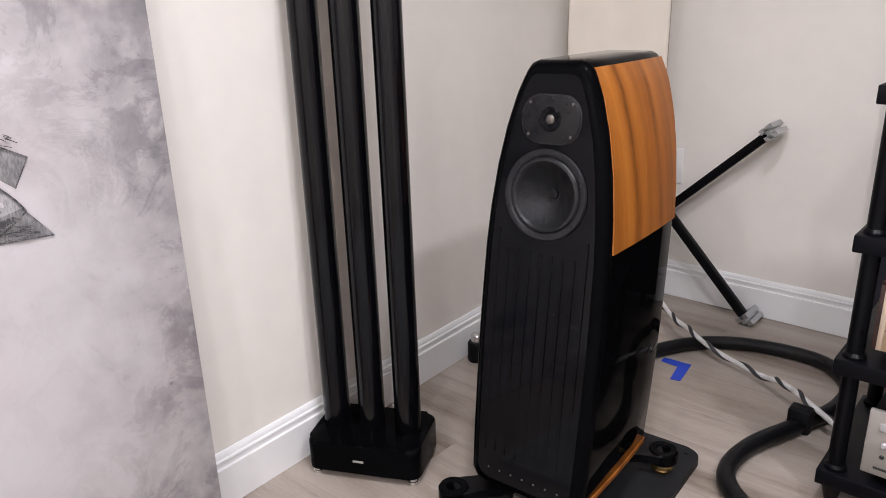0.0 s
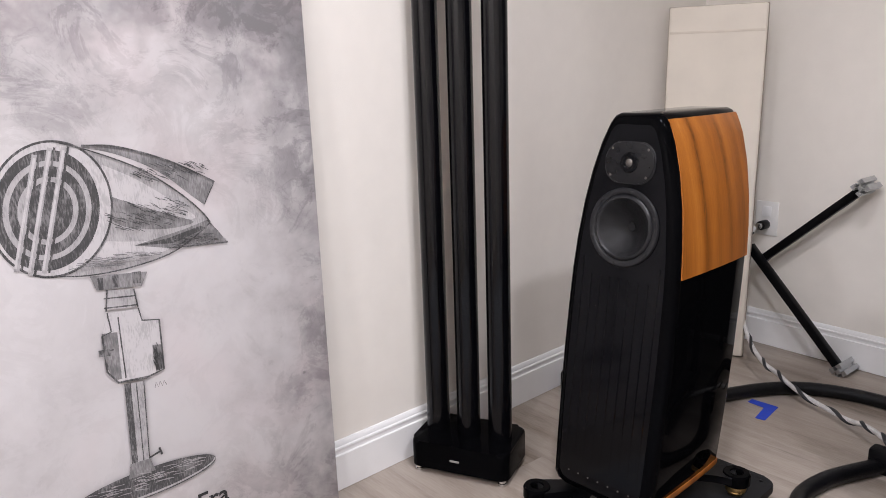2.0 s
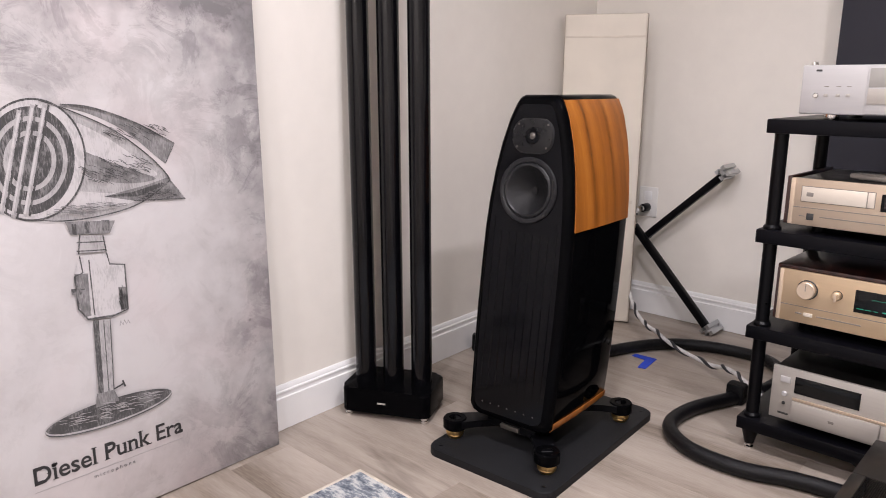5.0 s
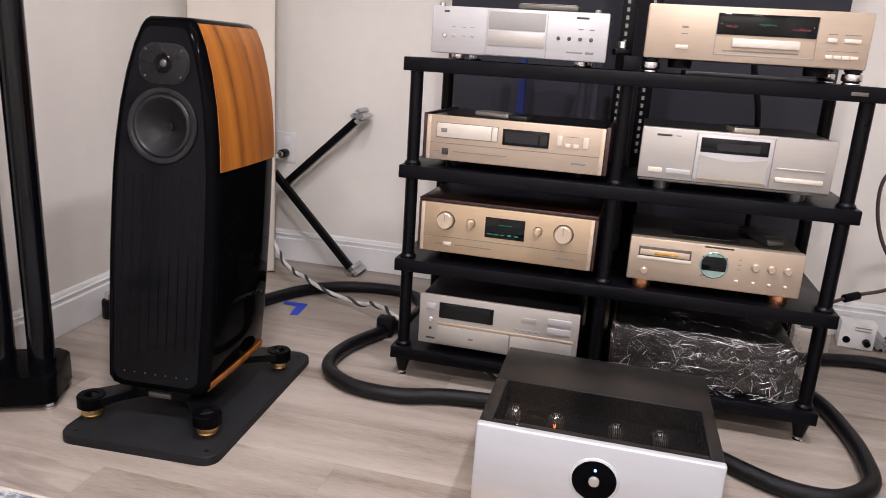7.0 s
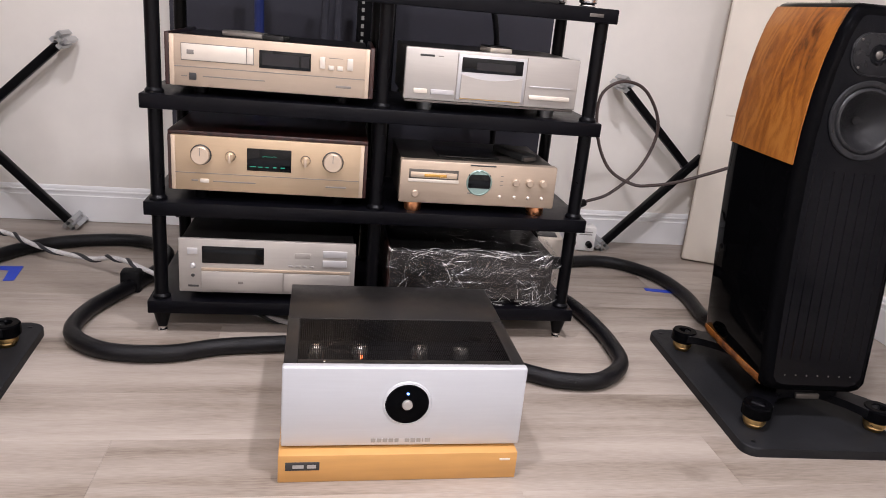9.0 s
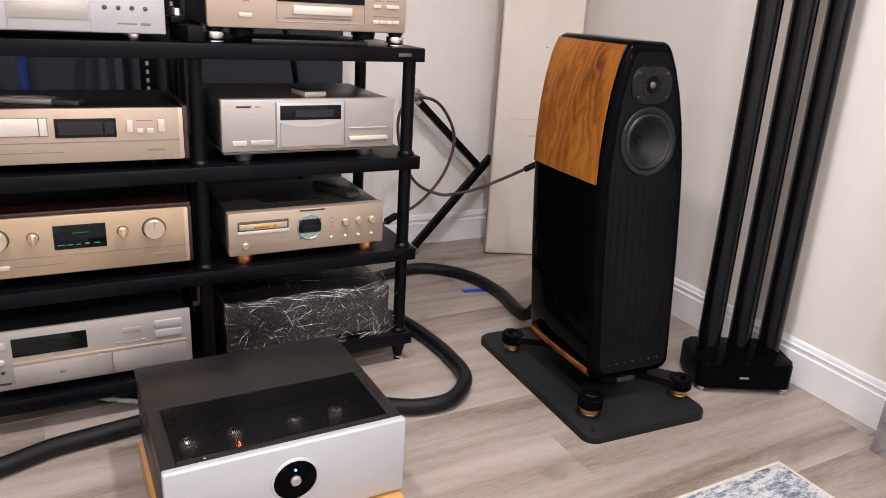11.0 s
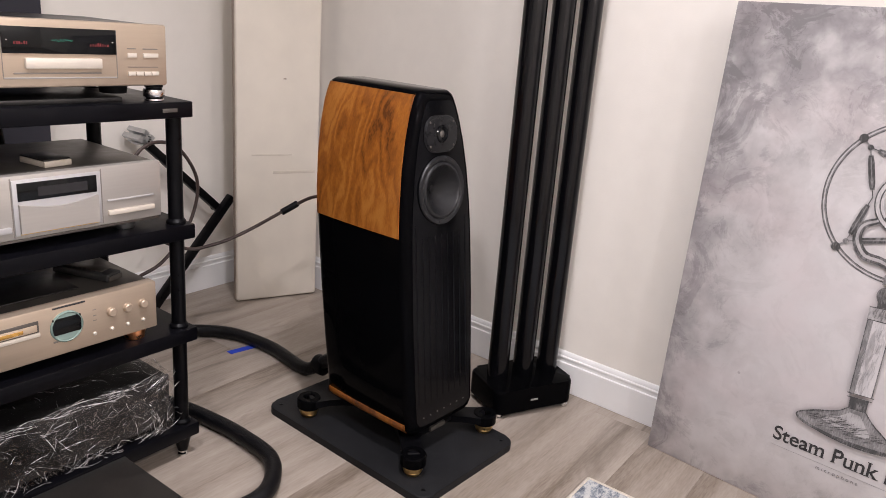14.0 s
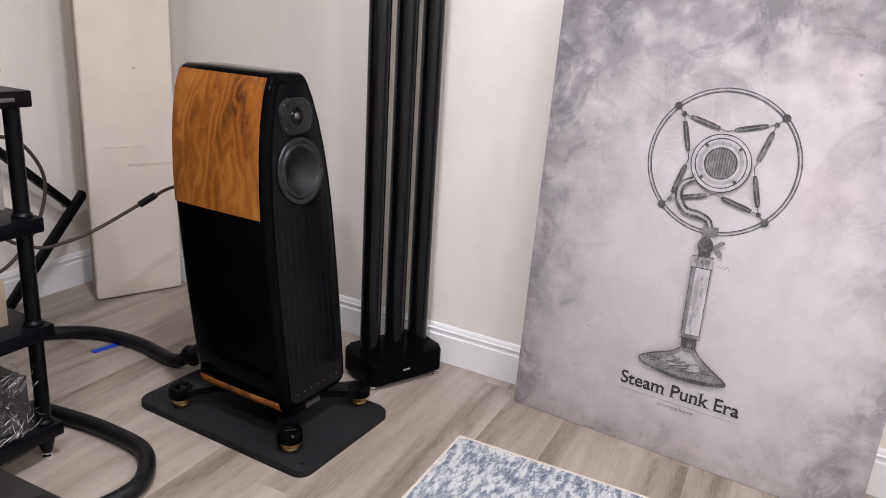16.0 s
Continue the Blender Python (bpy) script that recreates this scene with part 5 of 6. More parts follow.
def title(root, sgn, text, u0, u1, v, sub=True):
    m = Matrix.Translation((sgn * (u0 + u1) / 2, -0.0012, v)) @ Matrix.Rotation(math.pi / 2, 4, "X")
    t = lettering(text, 0.05, m, INKT, root, "title", 0.0005)
    w = max(p.co.x for p in t.data.vertices) - min(p.co.x for p in t.data.vertices)
    k = abs(u1 - u0) / w
    t.data.transform(Matrix.Diagonal((k, k * 1.04, 1, 1)))
    add_serifs(t.data, 0.05 * k)
    if sub:
        m = Matrix.Translation((sgn * (u0 + u1) / 2, -0.0012, v - 0.032)) @ Matrix.Rotation(math.pi / 2, 4, "X")
        lettering("m i c r o p h o n e", 0.0125, m, GRAPHM, root, "subtitle")
    b = box(sgn * u0, sgn * u1, -0.0010, -0.0006, v - 0.0165, v - 0.0157, 0) if sgn * u0 < sgn * u1 else box(sgn * u1, sgn * u0, -0.0010, -0.0006, v - 0.0165, v - 0.0157, 0)
    part("rule", b, GRAPHL, root, smooth=0)


canvas_l = thing("canvas_print", "large grey mottled canvas with pencil drawing of a bullet microphone", "picture", pose(-0.909, -0.868, 0, 0, 0, 90 + 2.9) @ pose(0.012, 0, 0, -2.2, 0.7), "leaning canvases")
part("canvas", box(-CW, 0, 0.0, 0.045, 0, CH + 0.03, 0.003), canvas_mat("canvas_wash_one", 3.0), canvas_l)
canvas_r = thing("canvas_print", "large grey mottled canvas with pencil drawing of a ring microphone", "picture", pose(1.944, -0.853, 0, 0, 0, -90 - 6.3) @ pose(0, 0, 0, -1.8), "leaning canvases")
part("canvas", box(0, CW, 0.0, 0.038, 0, CH - 0.042, 0.003), canvas_mat("canvas_wash_two", 8.0), canvas_r)

# bullet microphone
k = Sketch(canvas_l, -1, 0.005, -0.0085, 0.007, 0.9865)
k.fill("upper_fin", curve2([(0.46, 0.922), (0.40, 0.915), (0.31, 0.882), (0.224, 0.834)]) + [(0.250, 0.790)] + curve2([(0.262, 0.800), (0.33, 0.862), (0.40, 0.900), (0.46, 0.918)])[1:], GRAPHM)
k.fill("body_shell", curve2([(0.50, 0.930), (0.44, 0.908), (0.36, 0.868), (0.29, 0.812), (0.247, 0.762), (0.252, 0.745), (0.32, 0.706), (0.40, 0.690), (0.48, 0.688), (0.55, 0.700)]), GRAPHL)
k.fill("shell_highlight", curve2([(0.43, 0.885), (0.37, 0.850), (0.30, 0.795), (0.27, 0.765), (0.33, 0.775), (0.40, 0.80), (0.44, 0.845)]), PAPER)
k.fill("belly_highlight", curve2([(0.44, 0.745), (0.40, 0.738), (0.34, 0.730), (0.30, 0.722), (0.36, 0.705), (0.43, 0.703), (0.46, 0.72)]), PAPER)
k.fill("shell_shade", curve2([(0.43, 0.83), (0.38, 0.805), (0.31, 0.775), (0.275, 0.757), (0.33, 0.752), (0.40, 0.765), (0.435, 0.79)]), GRAPHM)
k.fill("lower_fin", [(0.392, 0.729), (0.300, 0.745), (0.247, 0.758), (0.209, 0.707), (0.262, 0.708), (0.330, 0.714)], GRAPHM)
k.fill("fin_shadow", [(0.392, 0.729), (0.33, 0.733), (0.262, 0.748), (0.250, 0.742), (0.32, 0.722)], GRAPH)
k.fill("grille_rim", oval(0.520, 0.814, 0.097, 0.119, 56, 0.22), PAPER)
k.line("rim_line", [oval(0.520, 0.814, 0.097, 0.119, 64, 0.22)], 0.004, GRAPH, closed=True)
k.fill("grille_dark", oval(0.527, 0.813, 0.083, 0.106, 56, 0.22), GRAPH)
for q in (0.78, 0.52):
    k.line("grille_ring", [oval(0.527, 0.813, 0.083 * q, 0.106 * q, 48, 0.22)], 0.009, GRAPHL, closed=True)
for dx, half in ((0.036, 0.098), (0.014, 0.108), (-0.008, 0.108)):
    a, b = (0.527 + dx - 0.28 * half, 0.813 + half), (0.527 + dx + 0.28 * half, 0.813 - half)
    k.line("bar_edge", [[(a[0] - 0.0075, a[1]), (b[0] - 0.0075, b[1])]], 0.006, GRAPH)
    k.line("grille_bar", [[a, b]], 0.0125, GRAPHL)
    k.line("bar_gloss", [[(a[0] + 0.001, a[1] - 0.006), (b[0] + 0.001, b[1] + 0.006)]], 0.006, PAPER)
k.line("outline", [curve2([(0.50, 0.930), (0.44, 0.908), (0.36, 0.868), (0.29, 0.812), (0.247, 0.762), (0.252, 0.745), (0.32, 0.706), (0.40, 0.690), (0.48, 0.688), (0.55, 0.700)]),
                   [(0.224, 0.834), (0.250, 0.790)], [(0.247, 0.758), (0.209, 0.707), (0.330, 0.714)], curve2([(0.46, 0.922), (0.40, 0.915), (0.31, 0.882), (0.224, 0.834)])], 0.003, GRAPH)
k.fill("collar", [(0.478, 0.686), (0.376, 0.676), (0.390, 0.650), (0.470, 0.658)], GRAPHM)
for u0, u1 in ((0.466, 0.456), (0.440, 0.428), (0.405, 0.388)):
    k.fill("collar_shade", [(u0, 0.680), (u1, 0.679), (u1 + 0.002, 0.656), (u0, 0.658)], GRAPH)
k.fill("swivel", [(0.452, 0.654), (0.405, 0.648), (0.405, 0.612), (0.460, 0.618)], GRAPHL)
k.line("swivel_line", [[(0.460, 0.640), (0.402, 0.634)], [(0.462, 0.622), (0.402, 0.616)], [(0.452, 0.655), (0.459, 0.615)], [(0.405, 0.648), (0.402, 0.612)]], 0.004, GRAPH)
k.fill("bracket", [(0.458, 0.612), (0.402, 0.608), (0.398, 0.582), (0.366, 0.578), (0.369, 0.475), (0.400, 0.470), (0.455, 0.474), (0.470, 0.50), (0.472, 0.575)], PAPER)
k.fill("bracket_shade", [(0.472, 0.575), (0.445, 0.572), (0.448, 0.480), (0.462, 0.480), (0.472, 0.51)], GRAPHM)
k.fill("bracket_side", [(0.385, 0.530), (0.366, 0.528), (0.369, 0.478), (0.384, 0.478)], GRAPHM)
k.line("bracket_line", [[(0.458, 0.612), (0.455, 0.575), (0.472, 0.570), (0.472, 0.50), (0.455, 0.474), (0.40, 0.470), (0.369, 0.477), (0.366, 0.578), (0.398, 0.584), (0.402, 0.610)], [(0.440, 0.60), (0.441, 0.48)], [(0.475, 0.540), (0.455, 0.540)], [(0.47, 0.555), (0.47, 0.51)]], 0.0038, GRAPH)
k.fill("clip", [(0.482, 0.545), (0.462, 0.543), (0.462, 0.530), (0.482, 0.532)], GRAPH)
k.fill("stem", [(0.446, 0.468), (0.410, 0.464), (0.420, 0.300), (0.452, 0.302)], GRAPHL)
k.fill("stem_shade", [(0.446, 0.468), (0.434, 0.467), (0.441, 0.300), (0.452, 0.302)], GRAPH)
k.line("stem_line", [[(0.410, 0.464), (0.419, 0.30)], [(0.424, 0.465), (0.430, 0.30)], [(0.455, 0.474), (0.402, 0.468)]], 0.003, GRAPH)
k.fill("base_disc", oval(0.427, 0.255, 0.140, 0.030, 48), GRAPH)
k.line("base_rim", [oval(0.427, 0.258, 0.138, 0.028, 40, 0, 180, 360)], 0.004, GRAPHL)
k.fill("stem_foot", [(0.455, 0.306), (0.418, 0.304), (0.410, 0.276), (0.462, 0.276)], GRAPHM)
k.line("thumb_screw", [[(0.418, 0.306), (0.396, 0.312)], [(0.398, 0.320), (0.394, 0.304)]], 0.006, GRAPH)
k.line("signature", [[(0.391, 0.444), (0.388, 0.455), (0.384, 0.444), (0.380, 0.455), (0.376, 0.444), (0.372, 0.454), (0.368, 0.444)]], 0.0022, GRAPHM)
hatch(k, "shell_hatch", 0.36, 0.785, 0.075, 0.030, 90, 25, 0.022, GRAPH, 1)
hatch(k, "belly_hatch", 0.43, 0.708, 0.08, 0.010, 60, 8, 0.024, GRAPHM, 2)
hatch(k, "fin_hatch", 0.31, 0.862, 0.07, 0.018, 70, 28, 0.020, GRAPH, 3)
hatch(k, "lower_fin_hatch", 0.275, 0.722, 0.045, 0.014, 50, 5, 0.020, GRAPH, 4)
hatch(k, "bracket_hatch", 0.379, 0.505, 0.008, 0.028, 40, 80, 0.016, GRAPH, 5)
hatch(k, "base_hatch", 0.43, 0.262, 0.12, 0.016, 60, 6, 0.03, GRAPHL, 6)
title(canvas_l, -1, "Diesel Punk Era", 0.605, 0.275, 0.138)

# ring microphone
k = Sketch(canvas_r, 1)
cu, cv = 0.457, 0.793
k.line("ring", [oval(cu, cv, 0.171, 0.171, 80)], 0.0085, GRAPHM, closed=True)
k.line("ring_gloss", [oval(cu, cv, 0.1715, 0.1715, 80)], 0.0025, PAPER, closed=True)
k.line("ring_edge", [oval(cu, cv, 0.1755, 0.1755, 80), oval(cu, cv, 0.1665, 0.1665, 80)], 0.0018, GRAPH, closed=True)
tips = [(cu + 0.172 * math.cos(radians(a)), cv + 0.172 * math.sin(radians(a))) for a in (45, 135, 225, 315)]
outs = [(cu + 0.148 * math.cos(radians(a)), cv + 0.148 * math.sin(radians(a))) for a in (45, 135, 225, 315)]
ins = [(cu + 0.076 * math.cos(radians(a)), cv + 0.076 * math.sin(radians(a))) for a in (90, 180, 270, 0)]
for i in range(4):
    k.line("hook", [[tips[i], outs[i]]], 0.006, GRAPHM)
    k.fill("knot", oval(*tips[i], 0.0095, 0.0095, 16), GRAPH)
    k.fill("hook_eye", oval(*outs[i], 0.006, 0.006, 14), GRAPH)
    for e in (ins[i], ins[(i - 1) % 4]):
        a, b = Vector(outs[i]), Vector(e)
        k.line("wire", [[tuple(a), tuple(b)]], 0.003, GRAPH)
        k.line("spring", [[tuple(a.lerp(b, 0.16)), tuple(a.lerp(b, 0.30)), tuple(a.lerp(b, 0.7)), tuple(a.lerp(b, 0.84))]], 0.0135, GRAPH)
        k.line("spring_gloss", [[tuple(a.lerp(b, 0.2)), tuple(a.lerp(b, 0.8))]], 0.0035, GRAPHM)
k.fill("hub_plate", oval(cu, cv, 0.069, 0.069, 48), PAPER)
k.line("hub_ring", [oval(cu, cv, 0.069, 0.069, 56), oval(cu, cv, 0.059, 0.059, 48)], 0.0026, GRAPH, closed=True)
k.line("hub_shade", [oval(cu, cv, 0.048, 0.048, 48)], 0.008, GRAPHL, closed=True)
k.fill("hub_mesh", oval(cu, cv, 0.037, 0.037, 40), GRAPHM)
k.line("mesh_hatch", [[(cu - 0.034 + 0.0062 * i, cv - math.sqrt(max(0, 0.036 ** 2 - (-0.034 + 0.0062 * i) ** 2))), (cu - 0.034 + 0.0062 * i, cv + math.sqrt(max(0, 0.036 ** 2 - (-0.034 + 0.0062 * i) ** 2)))] for i in range(12)], 0.0022, GRAPH)
k.line("mesh_rim", [oval(cu, cv, 0.037, 0.037, 40)], 0.003, GRAPH, closed=True)
for a in (45, 135, 225, 315):
    k.fill("screw", oval(cu + 0.054 * math.cos(radians(a)), cv + 0.054 * math.sin(radians(a)), 0.0042, 0.0042, 12), GRAPH)
pipe = curve2([(0.405, 0.748), (0.378, 0.730), (0.374, 0.698), (0.395, 0.668), (0.430, 0.662), (0.455, 0.650), (0.463, 0.622)])
k.line("pipe", [pipe], 0.020, GRAPH)
k.line("pipe_gloss", [pipe], 0.007, GRAPHL)
k.fill("nut", [(0.444, 0.636), (0.482, 0.640), (0.482, 0.618), (0.444, 0.614)], GRAPHM)
k.fill("valve_knob", oval(0.458, 0.590, 0.019, 0.021, 24), GRAPH)
k.line("wing", [curve2([(0.478, 0.588), (0.492, 0.600), (0.502, 0.606)]), curve2([(0.480, 0.588), (0.494, 0.578), (0.498, 0.568)])], 0.011, GRAPHM)
k.fill("neck", [(0.446, 0.575), (0.474, 0.577), (0.474, 0.550), (0.446, 0.548)], GRAPH)
k.fill("shaft_cap", [(0.433, 0.560), (0.485, 0.563), (0.484, 0.532), (0.434, 0.530)], GRAPHL)
k.fill("shaft", [(0.436, 0.531), (0.483, 0.533), (0.484, 0.356), (0.440, 0.352)], PAPER)
k.fill("shaft_shade", [(0.437, 0.531), (0.447, 0.531), (0.450, 0.352), (0.440, 0.352)], GRAPHM)
k.fill("shaft_stain", curve2([(0.455, 0.51), (0.463, 0.47), (0.458, 0.42), (0.452, 0.44), (0.450, 0.49)]), GRAPHL)
k.line("shaft_line", [[(0.436, 0.531), (0.440, 0.352)], [(0.483, 0.533), (0.485, 0.356)], [(0.433, 0.560), (0.485, 0.563)], [(0.434, 0.531), (0.485, 0.533)], [(0.436, 0.353), (0.490, 0.357)], [(0.438, 0.344), (0.488, 0.348)]], 0.003, GRAPH)
k.fill("shaft_foot", [(0.444, 0.346), (0.482, 0.347), (0.482, 0.316), (0.446, 0.314)], GRAPH)
bell = curve2([(0.446, 0.318), (0.425, 0.300), (0.380, 0.282), (0.347, 0.262), (0.36, 0.248), (0.42, 0.234), (0.49, 0.231), (0.555, 0.242), (0.567, 0.254), (0.530, 0.278), (0.500, 0.300), (0.482, 0.320)])
k.fill("bell_base", bell, GRAPHM)
k.fill("bell_gloss", curve2([(0.452, 0.308), (0.43, 0.288), (0.40, 0.270), (0.44, 0.262), (0.50, 0.262), (0.49, 0.285), (0.474, 0.308)]), GRAPHL)
k.line("bell_line", [bell + [bell[0]]], 0.004, GRAPH)
k.line("bell_rim", [oval(0.457, 0.256, 0.108, 0.020, 40, 0, 180, 360)], 0.007, GRAPH)
k.line("signature", [[(0.494, 0.540), (0.499, 0.549), (0.503, 0.540), (0.508, 0.549), (0.512, 0.540), (0.518, 0.550), (0.524, 0.541)]], 0.0022, GRAPHM)
hatch(k, "bell_hatch", 0.45, 0.268, 0.085, 0.022, 90, 20, 0.020, GRAPH, 7)
hatch(k, "shaft_hatch", 0.462, 0.44, 0.016, 0.075, 60, 86, 0.026, GRAPHL, 8)
hatch(k, "cap_hatch", 0.459, 0.547, 0.02, 0.012, 30, 85, 0.014, GRAPHM, 9)
title(canvas_r, 1, "Steam Punk Era", 0.306, 0.613, 0.172)

# ---------------------------------------------------------------- small things on and behind the rack
def slab(name, label, category, m, parts):
    t = thing(name, label, category, m)
    for pn, bm, material in parts:
        part(pn, bm, material, t)
    return t


slab("remote_control", "flat pale grey remote control lying on a disc player", "remote control", pose(0.325, 0.06, 0.9985, 0, 0, -4),
     [("shell", box(-0.075, 0.075, -0.02, 0.02, 0.0, 0.016, 0.005, 3), CASE2), ("top_face", box(-0.068, 0.068, -0.015, 0.015, 0.0155, 0.0172, 0.0006), GREYP)])
slab("remote_control", "slim silver and black remote control on the champagne player", "remote control", pose(0.235, 0.085, 0.7312, 0, 0, -22),
     [("shell", box(-0.085, 0.02, -0.02, 0.02, 0.0, 0.014, 0.005, 3), SILV), ("dark_end", box(0.0205, 0.075, -0.021, 0.021, 0.0, 0.013, 0.004), DARKMARK), ("key_pad", box(-0.06, 0.0, -0.012, 0.012, 0.0135, 0.0155, 0.0005), GREYP)])
slab("remote_control", "small dark remote control with a pale side on the player", "remote control", pose(0.815, 0.085, 0.7462, 0, 0, 8),
     [("shell", box(-0.029, 0.029, -0.040, 0.040, 0.0, 0.012, 0.002), BTN), ("top_face", box(-0.028, 0.028, -0.036, 0.039, 0.0122, 0.0152, 0.001), CASE)])
slab("remote_control", "black handheld remote control lying on the champagne player", "remote control", pose(0.905, 0.13, 0.4762, 0, 0, 20),
     [("shell", box(-0.022, 0.022, -0.075, 0.075, 0.0, 0.020, 0.006, 3), DARKMARK), ("key_pad", box(-0.014, 0.014, -0.05, 0.05, 0.0195, 0.0215, 0.0008), CASE2), ("pale_end", box(-0.020, 0.020, -0.078, -0.0745, 0.004, 0.014, 0.001), CASE2)])
slab("record_clamp", "small black device with a silver knob on the top shelf", "accessory", pose(0.525, 0.04, SHELVES[3], 0, 0, 12),
     [("block", box(-0.018, 0.018, -0.05, 0.06, 0.0, 0.035, 0.004), MATTE), ("arm", box(-0.030, 0.012, 0.01, 0.05, 0.0355, 0.050, 0.003), SATIN), ("knob", lathe([(0.0, 0.068), (0.014, 0.067), (0.015, 0.064), (0.015, 0.052), (0.0, 0.0505)], 24, Matrix.Translation((-0.01, 0.03, 0))), CHROME)])
slab("flat_board", "thin black board lying under the champagne player", "board", pose(0.80, 0.10, SHELVES[3]), [("board", box(-0.14, 0.14, -0.09, 0.10, 0.0, 0.010, 0.002), CASE)])


def perforated_rail(x):
    r = thing("perforated_rail", "tall black steel rail with punched slots behind the rack", "rail", pose(x, 0.62, 0), "perforated rails")
    part("upright", box(-0.022, 0.022, 0.0, 0.022, 0.0, 1.72, 0.001), SATIN, r)
    # Pale plates stand for the slots; their lit look is in the colour.
    sl = box(-0.0042, 0.0042, -0.0012, 0.001, -0.0060, 0.0060, 0)
    me = part("slot", sl, GREYP, r, "punched slot painted pale, as if lit", smooth=0)
    me.location = (-0.004, 0, 0.62)
    for i in range(1, 46):
        o = new("slot", me.data)
        o.parent = r
        o.location = (-0.004, 0, 0.62 + i * 0.024)


perforated_rail(0.508)
perforated_rail(0.585)
for pts, r_, m_, lab in (([(0.185, 0.66, 0.93), (0.187, 0.655, 0.85), (0.19, 0.65, 0.6), (0.20, 0.60, 0.3), (0.24, 0.55, 0.016)], 0.015, NAVY, "thick blue cable hanging behind the rack"),
                         ([(0.395, 0.66, 0.90), (0.39, 0.65, 0.84), (0.388, 0.645, 0.74), (0.39, 0.6, 0.4), (0.42, 0.55, 0.014)], 0.013, SCREEN, "grey cable hanging behind the rack"),
                         ([(0.435, 0.66, 0.90), (0.43, 0.65, 0.84), (0.428, 0.645, 0.74), (0.43, 0.6, 0.4), (0.46, 0.55, 0.014)], 0.013, SCREEN, "grey cable hanging behind the rack"),
                         ([(0.86, 0.50, 1.0), (0.885, 0.52, 0.88), (0.915, 0.53, 0.76), (0.94, 0.55, 0.5), (0.95, 0.6, 0.012)], 0.009, MATTE, "black cable hanging behind the rack"),
                         ([(0.45, 0.02, 0.0965), (0.50, -0.01, 0.0965), (0.545, -0.012, 0.0965), (0.60, 0.01, 0.0965), (0.66, 0.06, 0.0965)], 0.004, mat("red_cable", (0.55, 0.02, 0.03), 0.4), "thin red cable on the bottom shelf")):
    cb = thing("signal_cable", lab, "cable")
    part("cord", tube(pts, r_, 10), m_, cb)

stop = thing("cable_end_cap", "small black cylinder with a silver top beside the baseboard", "accessory", pose(-0.985, 0.065, 0))
part("barrel", lathe([(0.0, 0.0), (0.026, 0.0), (0.028, 0.004), (0.028, 0.055), (0.024, 0.062), (0.0, 0.062)], 24), MATTE, stop)
part("cap", lathe([(0.0, 0.0625), (0.018, 0.0625), (0.018, 0.082), (0.014, 0.086), (0.0, 0.086)], 20), CHROME, stop)

# box wrapped in clear film on the bottom shelf
wb = thing("wrapped_amplifier", "dark component wrapped in crinkled clear plastic film", "hi-fi component", pose(0.797, 0.0, SHELVES[0]))
part("case", box(-0.215, 0.215, 0.006, 0.30, 0.022, 0.148, 0.004), CASE, wb)
part("faceplate", box(-0.218, 0.218, -0.002, 0.006, 0.022, 0.148, 0.002), CASE, wb)
part("side_cheek", box(-0.2245, -0.2185, 0.0, 0.30, 0.022, 0.148, 0.002), ROSEW, wb)
film = bpy.data.materials.new("clear_crinkled_film")
film.use_nodes = True
nt = film.node_tree
for nd in list(nt.nodes):
    if nd.type == "BSDF_PRINCIPLED":
        nt.nodes.remove(nd)
out = next(nd for nd in nt.nodes if nd.type == "OUTPUT_MATERIAL")
tr, gl, mx = nt.nodes.new("ShaderNodeBsdfTransparent"), nt.nodes.new("ShaderNodeBsdfGlossy"), nt.nodes.new("ShaderNodeMixShader")
gl.inputs["Roughness"].default_value = 0.24
tc_, n1, n2 = nt.nodes.new("ShaderNodeTexCoord"), nt.nodes.new("ShaderNodeTexNoise"), nt.nodes.new("ShaderNodeTexVoronoi")
n1.inputs["Scale"].default_value, n1.inputs["Detail"].default_value, n1.inputs["Distortion"].default_value = 9, 2, 0.8
n2.feature = "DISTANCE_TO_EDGE"
n2.inputs["Scale"].default_value = 26
ad = nt.nodes.new("ShaderNodeVectorMath")
nt.links.new(tc_.outputs["Object"], n1.inputs["Vector"])
sc_ = nt.nodes.new("ShaderNodeVectorMath")
sc_.operation = "SCALE"
sc_.inputs["Scale"].default_value = 0.24
nt.links.new(n1.outputs[1], sc_.inputs[0])
nt.links.new(tc_.outputs["Object"], ad.inputs[0])
nt.links.new(sc_.outputs[0], ad.inputs[1])
nt.links.new(ad.outputs[0], n2.inputs["Vector"])
mr_ = nt.nodes.new("ShaderNodeMapRange")
mr_.inputs["From Min"].default_value, mr_.inputs["From Max"].default_value = 0.0, 0.016
mr_.inputs["To Min"].default_value, mr_.inputs["To Max"].default_value = 0.62, 0.05
nt.links.new(n2.outputs["Distance"], mr_.inputs["Value"])
nt.links.new(mr_.outputs[0], mx.inputs[0])
bp_ = nt.nodes.new("ShaderNodeBump")
bp_.inputs["Strength"].default_value, bp_.inputs["Distance"].default_value = 0.7, 0.012
nt.links.new(n2.outputs["Distance"], bp_.inputs["Height"])
nt.links.new(bp_.outputs[0], gl.inputs["Normal"])
nt.links.new(tr.outputs[0], mx.inputs[1])
nt.links.new(gl.outputs[0], mx.inputs[2])
nt.links.new(mx.outputs[0], out.inputs[0])
bm = box(-0.228, 0.230, -0.008, 0.305, 0.006, 0.155, 0.010, 2)
bmesh.ops.subdivide_edges(bm, edges=bm.edges[:], cuts=6, use_grid_fill=True)
